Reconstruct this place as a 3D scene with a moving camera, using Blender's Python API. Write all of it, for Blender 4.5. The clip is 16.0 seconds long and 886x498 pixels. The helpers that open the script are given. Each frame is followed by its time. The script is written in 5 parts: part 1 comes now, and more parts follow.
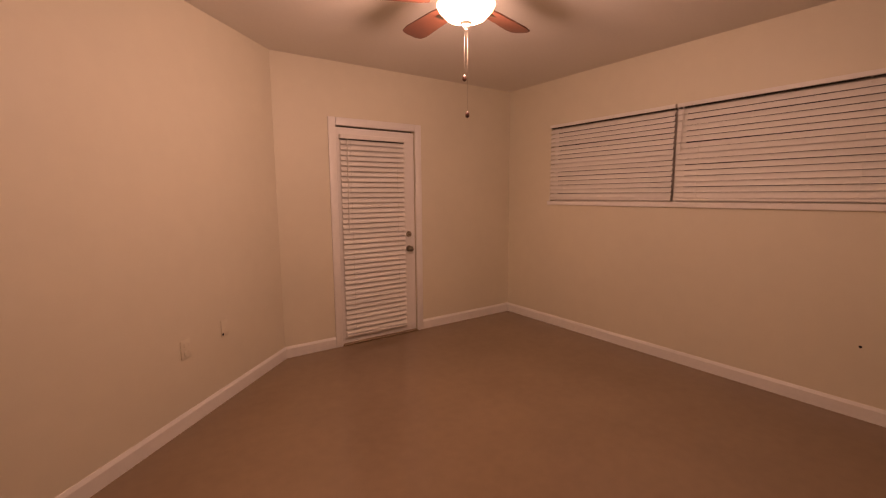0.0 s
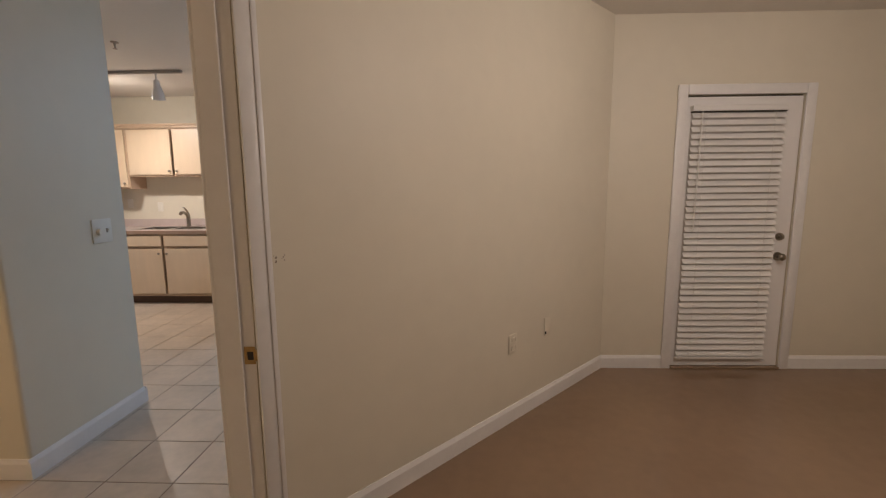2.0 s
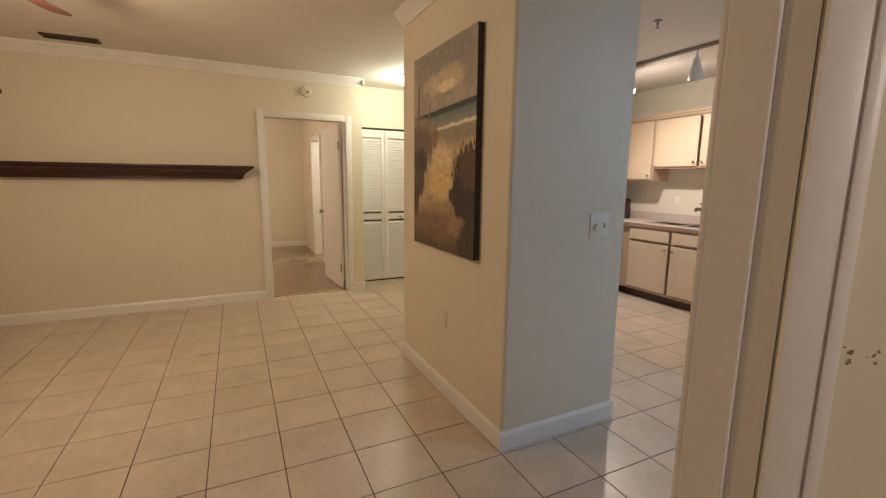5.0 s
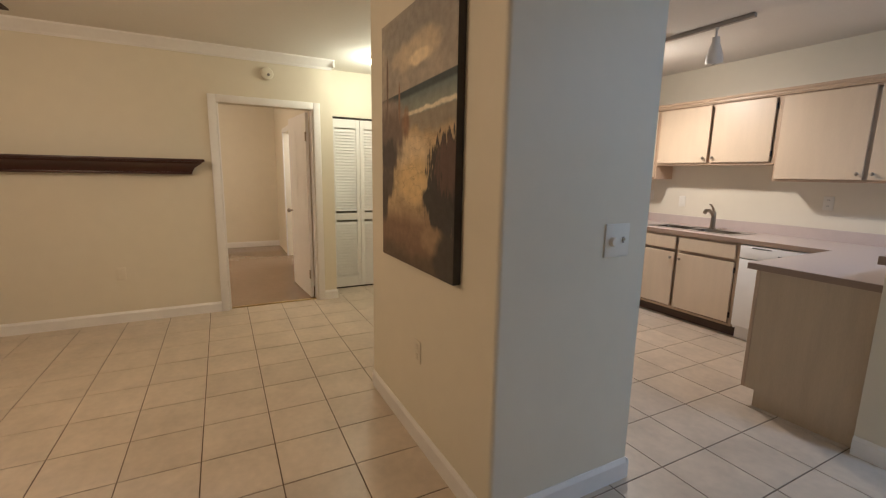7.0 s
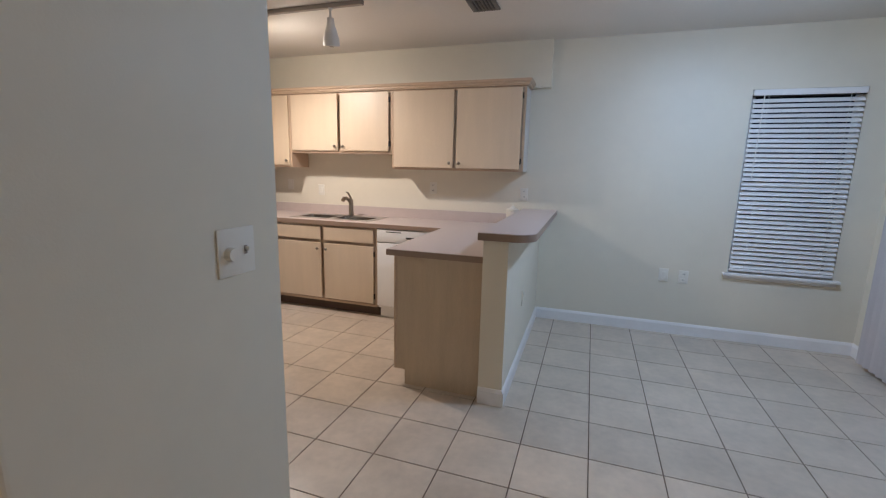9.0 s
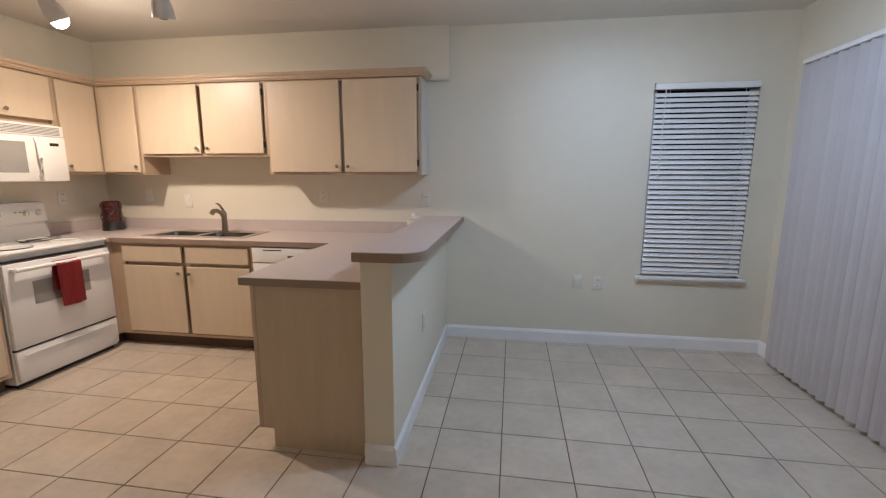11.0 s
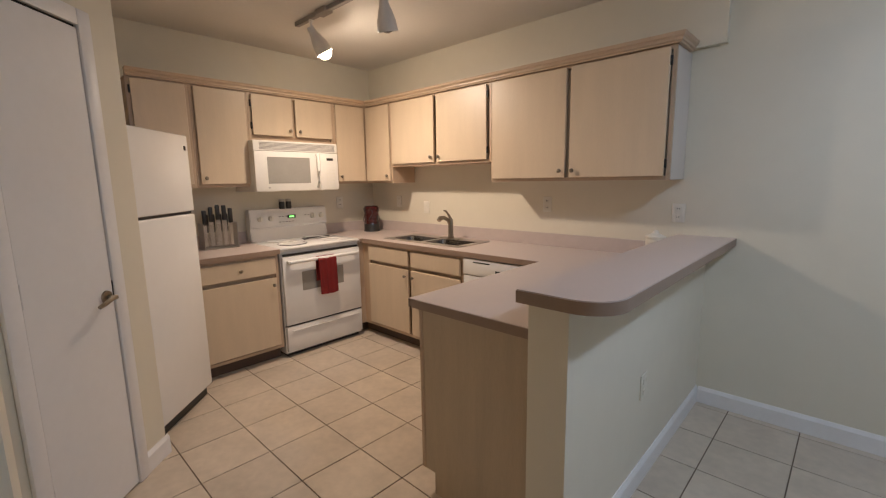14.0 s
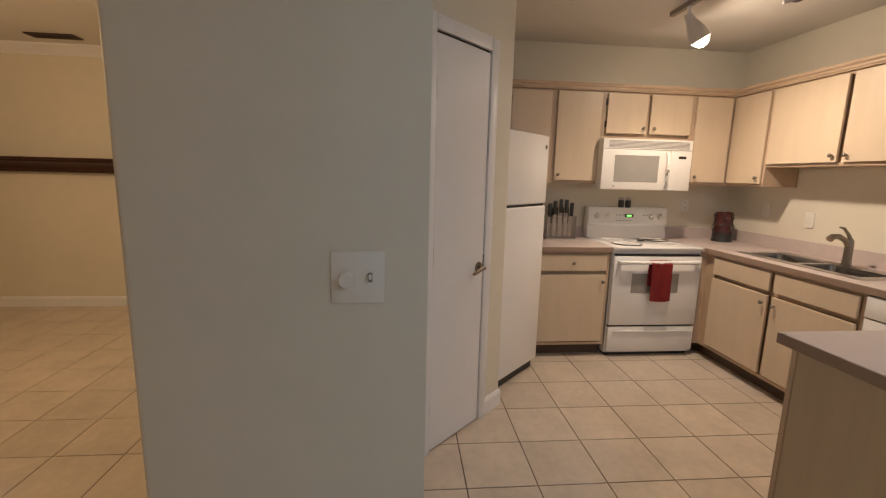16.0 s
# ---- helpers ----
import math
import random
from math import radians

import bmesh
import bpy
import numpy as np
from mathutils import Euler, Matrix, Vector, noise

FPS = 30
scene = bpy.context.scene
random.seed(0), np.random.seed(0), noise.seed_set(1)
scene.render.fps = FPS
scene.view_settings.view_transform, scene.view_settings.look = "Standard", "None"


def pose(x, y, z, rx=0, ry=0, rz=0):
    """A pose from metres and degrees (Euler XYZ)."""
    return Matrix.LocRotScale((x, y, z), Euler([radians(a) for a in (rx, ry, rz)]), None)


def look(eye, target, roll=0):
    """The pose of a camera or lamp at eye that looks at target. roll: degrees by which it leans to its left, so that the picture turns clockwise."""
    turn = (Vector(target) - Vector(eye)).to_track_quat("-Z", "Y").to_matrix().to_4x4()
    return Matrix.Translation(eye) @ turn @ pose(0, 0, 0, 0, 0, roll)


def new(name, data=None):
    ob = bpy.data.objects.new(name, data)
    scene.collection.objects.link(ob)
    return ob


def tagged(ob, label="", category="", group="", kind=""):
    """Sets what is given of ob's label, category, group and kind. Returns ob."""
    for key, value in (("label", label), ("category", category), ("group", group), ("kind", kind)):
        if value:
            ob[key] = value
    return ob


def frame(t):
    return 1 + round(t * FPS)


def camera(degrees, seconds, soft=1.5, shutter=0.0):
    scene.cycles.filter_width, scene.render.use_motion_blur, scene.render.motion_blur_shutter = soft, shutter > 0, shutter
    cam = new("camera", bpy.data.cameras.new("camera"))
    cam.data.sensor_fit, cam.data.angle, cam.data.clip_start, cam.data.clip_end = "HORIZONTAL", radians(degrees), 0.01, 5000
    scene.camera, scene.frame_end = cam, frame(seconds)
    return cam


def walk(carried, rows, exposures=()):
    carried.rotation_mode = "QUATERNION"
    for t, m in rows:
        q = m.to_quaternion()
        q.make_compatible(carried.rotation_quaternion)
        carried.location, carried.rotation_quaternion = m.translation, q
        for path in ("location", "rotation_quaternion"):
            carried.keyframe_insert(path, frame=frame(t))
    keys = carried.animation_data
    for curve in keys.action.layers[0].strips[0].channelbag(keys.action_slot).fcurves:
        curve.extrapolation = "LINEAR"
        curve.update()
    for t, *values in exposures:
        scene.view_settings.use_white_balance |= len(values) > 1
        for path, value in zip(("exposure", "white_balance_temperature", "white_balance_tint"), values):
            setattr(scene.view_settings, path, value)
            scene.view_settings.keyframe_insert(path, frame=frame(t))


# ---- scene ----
cam = camera(91.5, 16.0, 1.2)
PATH = [
    (0, (0.479, 0.035, 1.418), (1.616, 1.661, 1.167), -0.4),
    (0.5, (0.479, 0.116, 1.416), (1.351, 1.895, 1.144), -0.1),
    (1, (0.424, 0.263, 1.414), (1.087, 2.128, 1.132), -0.2),
    (1.5, (0.357, 0.399, 1.411), (0.761, 2.337, 1.123), -0.6),
    (2, (0.309, 0.574, 1.408), (0.25, 2.552, 1.122), -0.5),
    (2.5, (0.27, 0.719, 1.421), (-0.237, 2.63, 1.115), 0.4),
    (3, (0.211, 0.862, 1.406), (-0.618, 2.657, 1.101), 0.2),
    (3.5, (0.117, 0.993, 1.398), (-0.986, 2.632, 1.091), -0.5),
    (4, (0.073, 1.1, 1.39), (-1.351, 2.474, 1.096), 0.1),
    (4.5, (0.035, 1.186, 1.397), (-1.655, 2.212, 1.094), 0.8),
    (4.7, (0.005, 1.216, 1.401), (-1.75, 2.123, 1.09), 0.6),
    (6.8, (-0.483, 1.549, 1.427), (-2.286, 2.349, 1.096), 0.7),
    (7, (-0.532, 1.578, 1.426), (-2.277, 2.494, 1.085), 1.0),
    (7.5, (-0.666, 1.654, 1.432), (-2.192, 2.901, 1.089), 0.1),
    (8, (-0.766, 1.754, 1.42), (-1.939, 3.335, 1.063), -0.2),
    (8.5, (-0.813, 1.914, 1.417), (-1.703, 3.667, 1.051), 1.3),
    (9, (-0.814, 2.059, 1.414), (-1.426, 3.929, 1.056), 1.3),
    (9.5, (-0.818, 2.199, 1.418), (-1.141, 4.14, 1.059), 1.0),
    (9.7, (-0.817, 2.261, 1.418), (-1.032, 4.219, 1.073), 1.2),
    (11.8, (-0.644, 2.798, 1.397), (-1.086, 4.722, 1.074), -0.8),
    (12, (-0.651, 2.837, 1.395), (-1.161, 4.744, 1.072), -0.6),
    (12.5, (-0.671, 2.945, 1.413), (-1.386, 4.786, 1.096), -0.4),
    (13, (-0.675, 3.025, 1.416), (-1.523, 4.809, 1.099), -0.4),
    (13.5, (-0.638, 3.159, 1.418), (-1.701, 4.825, 1.109), -0.5),
    (14, (-0.606, 3.266, 1.431), (-1.959, 4.705, 1.117), -0.9),
    (14.5, (-0.624, 3.314, 1.433), (-2.191, 4.516, 1.116), -0.8),
    (15, (-0.642, 3.284, 1.438), (-2.41, 4.163, 1.114), -0.4),
    (15.5, (-0.647, 3.235, 1.434), (-2.546, 3.774, 1.111), 0.3),
    (16, (-0.642, 3.163, 1.439), (-2.604, 3.36, 1.105), 1.4),
]
EXPOSURES = [(0.0, -0.02, 9000, 52), (0.35, 0.0, 8000, 40), (0.7, 0.0, 7250, 29), (1.6, 0.0, 6000, 13), (2.4, 0.0, 5850, 9), (3.0, 0.05, 5900, 9), (4.7, 0.16, 6000, 9), (7.0, 0.08, 5700, 8), (7.6, 0.08, 5450, 6), (8.6, 0.15, 5600, 8), (9.6, 0.13, 5850, 11), (12.0, 0.1, 6500, 12), (14.0, -0.1, 6650, 12), (16.0, -0.12, 6800, 12)]
walk(cam, [(t, look(eye, target, roll)) for t, eye, target, roll in PATH], EXPOSURES)

# ---- light ----
WARM, COOL = (1.0, 0.82, 0.69), (0.52, 0.71, 1.0)
CEIL = 2.58


def bulb(name, place, watts, colour, size=0.07):
    data = bpy.data.lights.new(name, "POINT")
    data.energy, data.color, data.shadow_soft_size = watts, colour, size
    ob = new(name, data)
    ob.location = place
    return ob


bulb("bedroom_fan_bulb", (1.84, 1.775, 2.17), 38, WARM, 0.10)
bulb("living_fan_bulb", (-2.97, 0.27, 2.17), 37, (1.0, 0.68, 0.41), 0.10)
bulb("hall_bulb", (-4.96, 3.18, 2.40), 16, (0.98, 0.97, 0.74), 0.10)
bulb("bath_bulb", (-7.9, 3.5, 2.30), 30, (1.0, 0.92, 0.82), 0.10)
bulb("dining_bulb", (0.10, 4.86, 2.40), 13, COOL, 0.07)
bulb("far_room_bulb", (-7.4, 0.6, 2.36), 46, (1.0, 0.74, 0.50), 0.10)
TRACK_BULB = (-3.44, 5.08, 2.345)
bulb("track_bulb", TRACK_BULB, 15, (1.0, 0.82, 0.675), 0.045)
spot_data = bpy.data.lights.new("track_spot", "SPOT")
spot_data.energy, spot_data.color, spot_data.shadow_soft_size = 85, (1.0, 0.82, 0.665), 0.045
spot_data.spot_size, spot_data.spot_blend = radians(170), 1.0
track_spot = new("track_spot", spot_data)
track_spot.matrix_world = look(TRACK_BULB, (-3.10, 5.20, 0.9))

panel = bpy.data.lights.new("dining_panel", "AREA")
panel.shape, panel.size, panel.energy, panel.color = "DISK", 0.24, 16, COOL
dining_panel = new("dining_panel", panel)
dining_panel.location = (0.10, 4.86, 2.475)

night = bpy.data.worlds.new("night")
night.use_nodes = True
night.node_tree.nodes["Background"].inputs[0].default_value = (0.10, 0.13, 0.22, 1)
night.node_tree.nodes["Background"].inputs[1].default_value = 0.05
scene.world = night

# ---- materials ----


def material(name, colour, rough=0.5, metal=0.0, vary=0.06, scale=3.0, fine=60.0, bump=0.0, bump_scale=120.0,
             stretch=(1, 1, 1), per_object=0.0, coat=0.0, emit=None, emit_power=0.0, alpha=1.0, octaves=4):
    """A procedural surface: colour varied at two scales, fine relief, uneven gloss."""
    m = bpy.data.materials.new(name)
    m.use_nodes = True
    nt = m.node_tree
    bsdf = nt.nodes["Principled BSDF"]
    geo = nt.nodes.new("ShaderNodeNewGeometry")
    mp = nt.nodes.new("ShaderNodeMapping")
    mp.inputs["Scale"].default_value = stretch
    nt.links.new(geo.outputs["Position"], mp.inputs["Vector"])

    def noise_node(s, detail=4):
        n = nt.nodes.new("ShaderNodeTexNoise")
        n.inputs["Scale"].default_value = s
        n.inputs["Detail"].default_value = detail
        nt.links.new(mp.outputs["Vector"], n.inputs["Vector"])
        return n

    big, small = noise_node(scale, octaves), noise_node(fine, octaves)
    add = nt.nodes.new("ShaderNodeMath")
    add.operation = "MULTIPLY_ADD"
    nt.links.new(small.outputs["Fac"], add.inputs[0])
    add.inputs[1].default_value = 0.6
    nt.links.new(big.outputs["Fac"], add.inputs[2])
    rng = nt.nodes.new("ShaderNodeMapRange")
    rng.inputs["From Min"].default_value, rng.inputs["From Max"].default_value = 0.45, 1.15
    rng.inputs["To Min"].default_value, rng.inputs["To Max"].default_value = 1 - vary, 1 + vary
    nt.links.new(add.outputs[0], rng.inputs["Value"])
    value = rng.outputs[0]
    if per_object:
        info = nt.nodes.new("ShaderNodeObjectInfo")
        r2 = nt.nodes.new("ShaderNodeMapRange")
        r2.inputs["To Min"].default_value, r2.inputs["To Max"].default_value = 1 - per_object, 1 + per_object
        nt.links.new(info.outputs["Random"], r2.inputs["Value"])
        mul = nt.nodes.new("ShaderNodeMath")
        mul.operation = "MULTIPLY"
        nt.links.new(value, mul.inputs[0])
        nt.links.new(r2.outputs[0], mul.inputs[1])
        value = mul.outputs[0]
    mix = nt.nodes.new("ShaderNodeVectorMath")
    mix.operation = "SCALE"
    mix.inputs[0].default_value = colour
    nt.links.new(value, mix.inputs["Scale"])
    nt.links.new(mix.outputs[0], bsdf.inputs["Base Color"])
    rr = nt.nodes.new("ShaderNodeMapRange")
    lo, hi = max(0.02, rough - 0.08), min(1, rough + 0.08)
    if lo < 0.275 < hi:
        lo, hi = (0.28, hi) if rough > 0.25 else (lo, 0.27)
    rr.inputs["To Min"].default_value, rr.inputs["To Max"].default_value = lo, hi
    nt.links.new(big.outputs["Fac"], rr.inputs["Value"])
    nt.links.new(rr.outputs[0], bsdf.inputs["Roughness"])
    bsdf.inputs["Metallic"].default_value = metal
    bsdf.inputs["Coat Weight"].default_value = coat
    bsdf.inputs["Coat Roughness"].default_value = 0.15
    if bump:
        b = nt.nodes.new("ShaderNodeBump")
        b.inputs["Strength"].default_value, b.inputs["Distance"].default_value = bump, 0.002
        nb = noise_node(bump_scale, 3)
        nt.links.new(nb.outputs["Fac"], b.inputs["Height"])
        nt.links.new(b.outputs[0], bsdf.inputs["Normal"])
    if emit:
        bsdf.inputs["Emission Color"].default_value = (*emit, 1)
        bsdf.inputs["Emission Strength"].default_value = emit_power
    bsdf.inputs["Alpha"].default_value = alpha
    return m


PAINT = material("cream_wall_paint", (0.748, 0.693, 0.567), 0.52, vary=0.035, scale=1.3, fine=9, bump=0.12, bump_scale=180)
CEILING = material("white_ceiling_paint", (0.76, 0.72, 0.66), 0.8, vary=0.03, scale=1.5, fine=40, bump=0.6, bump_scale=90)
TRIM = material("white_gloss_trim", (0.84, 0.82, 0.80), 0.35, vary=0.04, scale=4, fine=30, bump=0.08)
DOOR_WHITE = material("white_door_paint", (0.82, 0.80, 0.78), 0.38, vary=0.03, scale=3, fine=25, bump=0.06)
TILE = material("beige_ceramic_tile", (0.575, 0.485, 0.385), 0.27, vary=0.16, scale=4.5, fine=22, bump=0.03, bump_scale=14, per_object=0.05)
GROUT = material("dark_grout", (0.14, 0.097, 0.064), 0.85, vary=0.2, scale=5, fine=60, bump=0.4)
BROWN_FLOOR = material("brown_floor_paint", (0.275, 0.185, 0.120), 0.13, vary=0.09, scale=1.6, fine=14, bump=0.06, bump_scale=22)
MAPLE = material("pale_maple_laminate", (0.66, 0.53, 0.38), 0.38, vary=0.05, scale=2.5, fine=38, stretch=(6, 6, 0.8), bump=0.05)
FRAME_WOOD = material("pinkish_cabinet_frame", (0.53, 0.39, 0.27), 0.42, vary=0.08, scale=3, fine=40, stretch=(5, 5, 0.9), bump=0.05)
PANEL_WOOD = material("tan_end_panel", (0.53, 0.415, 0.285), 0.45, vary=0.10, scale=3, fine=42, stretch=(7, 7, 0.7), bump=0.05)
SIDE = material("pale_side_panel", (0.64, 0.58, 0.52), 0.45, vary=0.05, scale=3, fine=40, stretch=(5, 5, 0.9))
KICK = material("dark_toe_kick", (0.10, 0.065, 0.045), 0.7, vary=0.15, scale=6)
LAMINATE = material("mauve_laminate", (0.57, 0.48, 0.44), 0.34, vary=0.05, scale=14, fine=160, bump=0.03)
EDGE = material("brown_laminate_edge", (0.30, 0.21, 0.155), 0.42, vary=0.08, scale=10, fine=90)
ENAMEL = material("white_enamel", (0.84, 0.82, 0.79), 0.22, vary=0.02, scale=3, fine=20, coat=0.3)
BISQUE = material("bisque_plastic", (0.80, 0.77, 0.71), 0.32, vary=0.03, scale=4, fine=30)
GREY_GLASS = material("grey_oven_glass", (0.33, 0.31, 0.28), 0.12, vary=0.05, scale=8, fine=60)
STEEL = material("brushed_steel", (0.50, 0.47, 0.44), 0.28, 1.0, vary=0.08, scale=6, fine=120, stretch=(1, 8, 8), bump=0.05)
# sink steel darkened for the dim surroundings the bowls mirror; the mottling is its own
BOWL_STEEL = material("shaded_bowl_steel", (0.34, 0.32, 0.30), 0.22, 1.0, vary=0.25, scale=18, fine=120, bump=0.05)
NICKEL = material("brushed_nickel", (0.32, 0.28, 0.23), 0.30, 1.0, vary=0.06, scale=20)
BRASS = material("worn_brass", (0.50, 0.36, 0.17), 0.35, 1.0, vary=0.2, scale=30, fine=150)
BLACK = material("black_plastic", (0.018, 0.016, 0.015), 0.4, vary=0.1, scale=10)
DARK = material("dark_gap", (0.03, 0.022, 0.018), 0.8, vary=0.1, scale=10)
RED = material("red_terry_towel", (0.21, 0.014, 0.014), 0.95, vary=0.15, scale=14, fine=220, bump=0.9, bump_scale=260)
RED_GLASS = material("dark_red_glass", (0.060, 0.008, 0.007), 0.12, vary=0.25, scale=12, fine=40, coat=0.4)
ACRYLIC = material("smoky_acrylic", (0.42, 0.38, 0.32), 0.10, vary=0.06, scale=12, alpha=0.14)
WALNUT = material("dark_mahogany", (0.050, 0.017, 0.012), 0.33, vary=0.25, scale=4, fine=50, stretch=(8, 0.8, 8), bump=0.08)
BLADE = material("reddish_fan_blade", (0.115, 0.040, 0.024), 0.38, vary=0.2, scale=5, fine=60, stretch=(3, 3, 1))
BLIND = material("white_vinyl_slat", (0.82, 0.80, 0.77), 0.45, vary=0.04, scale=6, fine=30, per_object=0.03)
VANE = material("grey_vertical_vane", (0.50, 0.47, 0.47), 0.6, vary=0.05, scale=6, fine=60, bump=0.15, bump_scale=200, per_object=0.05)
PLATE = material("ivory_wall_plate", (0.79, 0.755, 0.67), 0.35, vary=0.02, scale=10)
PLATE_PAINTED = material("painted_over_plate", (0.748, 0.691, 0.565), 0.48, vary=0.03, scale=10)
VENT = material("brown_ceiling_vent", (0.050, 0.026, 0.018), 0.6, vary=0.2, scale=20)
GREY_VENT = material("grey_air_grille", (0.20, 0.18, 0.16), 0.6, vary=0.2, scale=20)
GLOW_WARM = material("frosted_warm_glass", (0.9, 0.82, 0.7), 0.4, emit=(1.0, 0.72, 0.42), emit_power=9.0)
GLOW_COOL = material("frosted_cool_glass", (0.9, 0.9, 0.9), 0.4, emit=(0.8, 0.9, 1.0), emit_power=6.0)
GLOW_BULB = material("lit_bulb", (1, 0.95, 0.85), 0.4, emit=(1.0, 0.85, 0.62), emit_power=30.0)
TRACK = material("grey_track_metal", (0.34, 0.31, 0.28), 0.45, 0.3, vary=0.06, scale=10)
HEAD = material("white_lamp_head", (0.76, 0.73, 0.69), 0.4, vary=0.05, scale=8)
GLASS_DARK = material("night_window_glass", (0.02, 0.022, 0.03), 0.06, vary=0.05, scale=3)
GREEN_LED = material("green_display", (0.02, 0.10, 0.02), 0.3, emit=(0.25, 1.0, 0.2), emit_power=2.5)
SPECKLE = material("scuffed_paint_mark", (0.25, 0.19, 0.14), 0.7, vary=0.4, scale=60, fine=300)

# ---- mesh helpers ----


def box(bm, x0, x1, y0, y1, z0, z1, bevel=0.0, seg=1):
    r = bmesh.ops.create_cube(bm, size=1.0)
    vs = r["verts"]
    for v in vs:
        v.co = Vector((x0 + (v.co.x + 0.5) * (x1 - x0), y0 + (v.co.y + 0.5) * (y1 - y0), z0 + (v.co.z + 0.5) * (z1 - z0)))
    if bevel:
        edges = list({e for v in vs for e in v.link_edges})
        bmesh.ops.bevel(bm, geom=edges, offset=bevel, segments=seg, profile=0.5, affect="EDGES")


def prism(bm, poly, z0, z1):
    a = [bm.verts.new((x, y, z0)) for x, y in poly]
    b = [bm.verts.new((x, y, z1)) for x, y in poly]
    n = len(poly)
    bm.faces.new(a[::-1])
    bm.faces.new(b)
    for i in range(n):
        bm.faces.new((a[i], a[(i + 1) % n], b[(i + 1) % n], b[i]))


def rod(bm, p0, p1, r0, r1=None, seg=14):
    p0, p1 = Vector(p0), Vector(p1)
    d = p1 - p0
    m = Matrix.Translation((p0 + p1) / 2) @ d.to_track_quat("Z", "Y").to_matrix().to_4x4()
    bmesh.ops.create_cone(bm, cap_ends=True, segments=seg, radius1=r0, radius2=r0 if r1 is None else r1, depth=d.length, matrix=m)


def ball(bm, c, r, sx=1, sy=1, sz=1, seg=16):
    bmesh.ops.create_uvsphere(bm, u_segments=seg, v_segments=seg // 2, radius=r,
                              matrix=Matrix.Translation(c) @ Matrix.Diagonal((sx, sy, sz, 1)))


def lathe(bm, c, profile, seg=28, capped=True):
    rings = [[bm.verts.new((c[0] + r * math.cos(2 * math.pi * i / seg), c[1] + r * math.sin(2 * math.pi * i / seg), c[2] + z))
              for i in range(seg)] for r, z in profile]
    for a, b in zip(rings, rings[1:]):
        for i in range(seg):
            bm.faces.new((a[i], a[(i + 1) % seg], b[(i + 1) % seg], b[i]))
    if capped and profile[0][0] > 1e-4:
        bm.faces.new(rings[0][::-1])
    if capped and profile[-1][0] > 1e-4:
        bm.faces.new(rings[-1])


def tube(bm, pts, radii, seg=12):
    """A bent tube along points."""
    pts = [Vector(p) for p in pts]
    rings = []
    for i, p in enumerate(pts):
        d = (pts[min(i + 1, len(pts) - 1)] - pts[max(i - 1, 0)]).normalized()
        q = d.to_track_quat("Z", "Y").to_matrix()
        rings.append([bm.verts.new(p + q @ Vector((radii[i] * math.cos(2 * math.pi * k / seg), radii[i] * math.sin(2 * math.pi * k / seg), 0)))
                      for k in range(seg)])
    for a, b in zip(rings, rings[1:]):
        for k in range(seg):
            bm.faces.new((a[k], a[(k + 1) % seg], b[(k + 1) % seg], b[k]))
    bm.faces.new(rings[0][::-1])
    bm.faces.new(rings[-1])


def shell(bm, thickness):
    bm.normal_update()
    bmesh.ops.recalc_face_normals(bm, faces=bm.faces)
    bmesh.ops.solidify(bm, geom=bm.faces[:], thickness=thickness)


def finish(bm, name, mat, smooth=False):
    bmesh.ops.recalc_face_normals(bm, faces=bm.faces)
    me = bpy.data.meshes.new(name)
    bm.to_mesh(me)
    bm.free()
    me.materials.append(mat)
    if smooth:
        for p in me.polygons:
            p.use_smooth = True
        me.set_sharp_from_angle(angle=radians(35))
    return me


def part(name, bm, mat, parent, label="", smooth=False):
    ob = new(name, finish(bm, name, mat, smooth))
    ob.parent = parent
    return tagged(ob, label)


def boxpart(name, dims, mat, parent, label="", bevel=0.0, seg=1):
    bm = bmesh.new()
    box(bm, *dims, bevel=bevel, seg=seg)
    return part(name, bm, mat, parent, label, smooth=bevel > 0 and seg > 1)


def thing(name, m, label, category, group="", kind=""):
    ob = new(name)
    ob.empty_display_size = 0.05
    ob.matrix_world = m
    return tagged(ob, label, category, group, kind)


def solid(name, bm, mat, label, category, group="", kind="", smooth=False, m=None):
    ob = new(name, finish(bm, name, mat, smooth))
    if m is not None:
        ob.matrix_world = m
    return tagged(ob, label, category, group, kind)


def structure(name, bm, mat, label, category="wall"):
    return solid(name, bm, mat, label, category, kind="structure")


def along(p0, p1):
    """A frame at p0 whose x runs to p1; y lies to the left of that."""
    return pose(p0[0], p0[1], 0, 0, 0, math.degrees(math.atan2(p1[1] - p0[1], p1[0] - p0[0]))), math.hypot(p1[0] - p0[0], p1[1] - p0[1])


def wall(name, p0, p1, thick, holes=(), label="cream painted plaster wall", top=CEIL, mat=None):
    """A wall whose face runs from p0 to p1; its body lies to the left (thick > 0) or right. Holes: (s0, s1, z0, z1)."""
    m, length = along(p0, p1)
    y0, y1 = sorted((0, thick))
    bm = bmesh.new()
    cuts = sorted({0.0, length, *[h[0] for h in holes], *[h[1] for h in holes]})
    for a, b in zip(cuts, cuts[1:]):
        gaps = sorted((h[2], h[3]) for h in holes if h[0] <= a + 1e-6 and h[1] >= b - 1e-6)
        z = 0.0
        for g0, g1 in gaps:
            if g0 > z + 1e-6:
                box(bm, a, b, y0, y1, z, g0)
            z = g1
        if z < top - 1e-6:
            box(bm, a, b, y0, y1, z, top)
    return solid(name, bm, mat or PAINT, label, "wall", kind="structure", m=m)


BASE_H, BASE_T = 0.105, 0.014


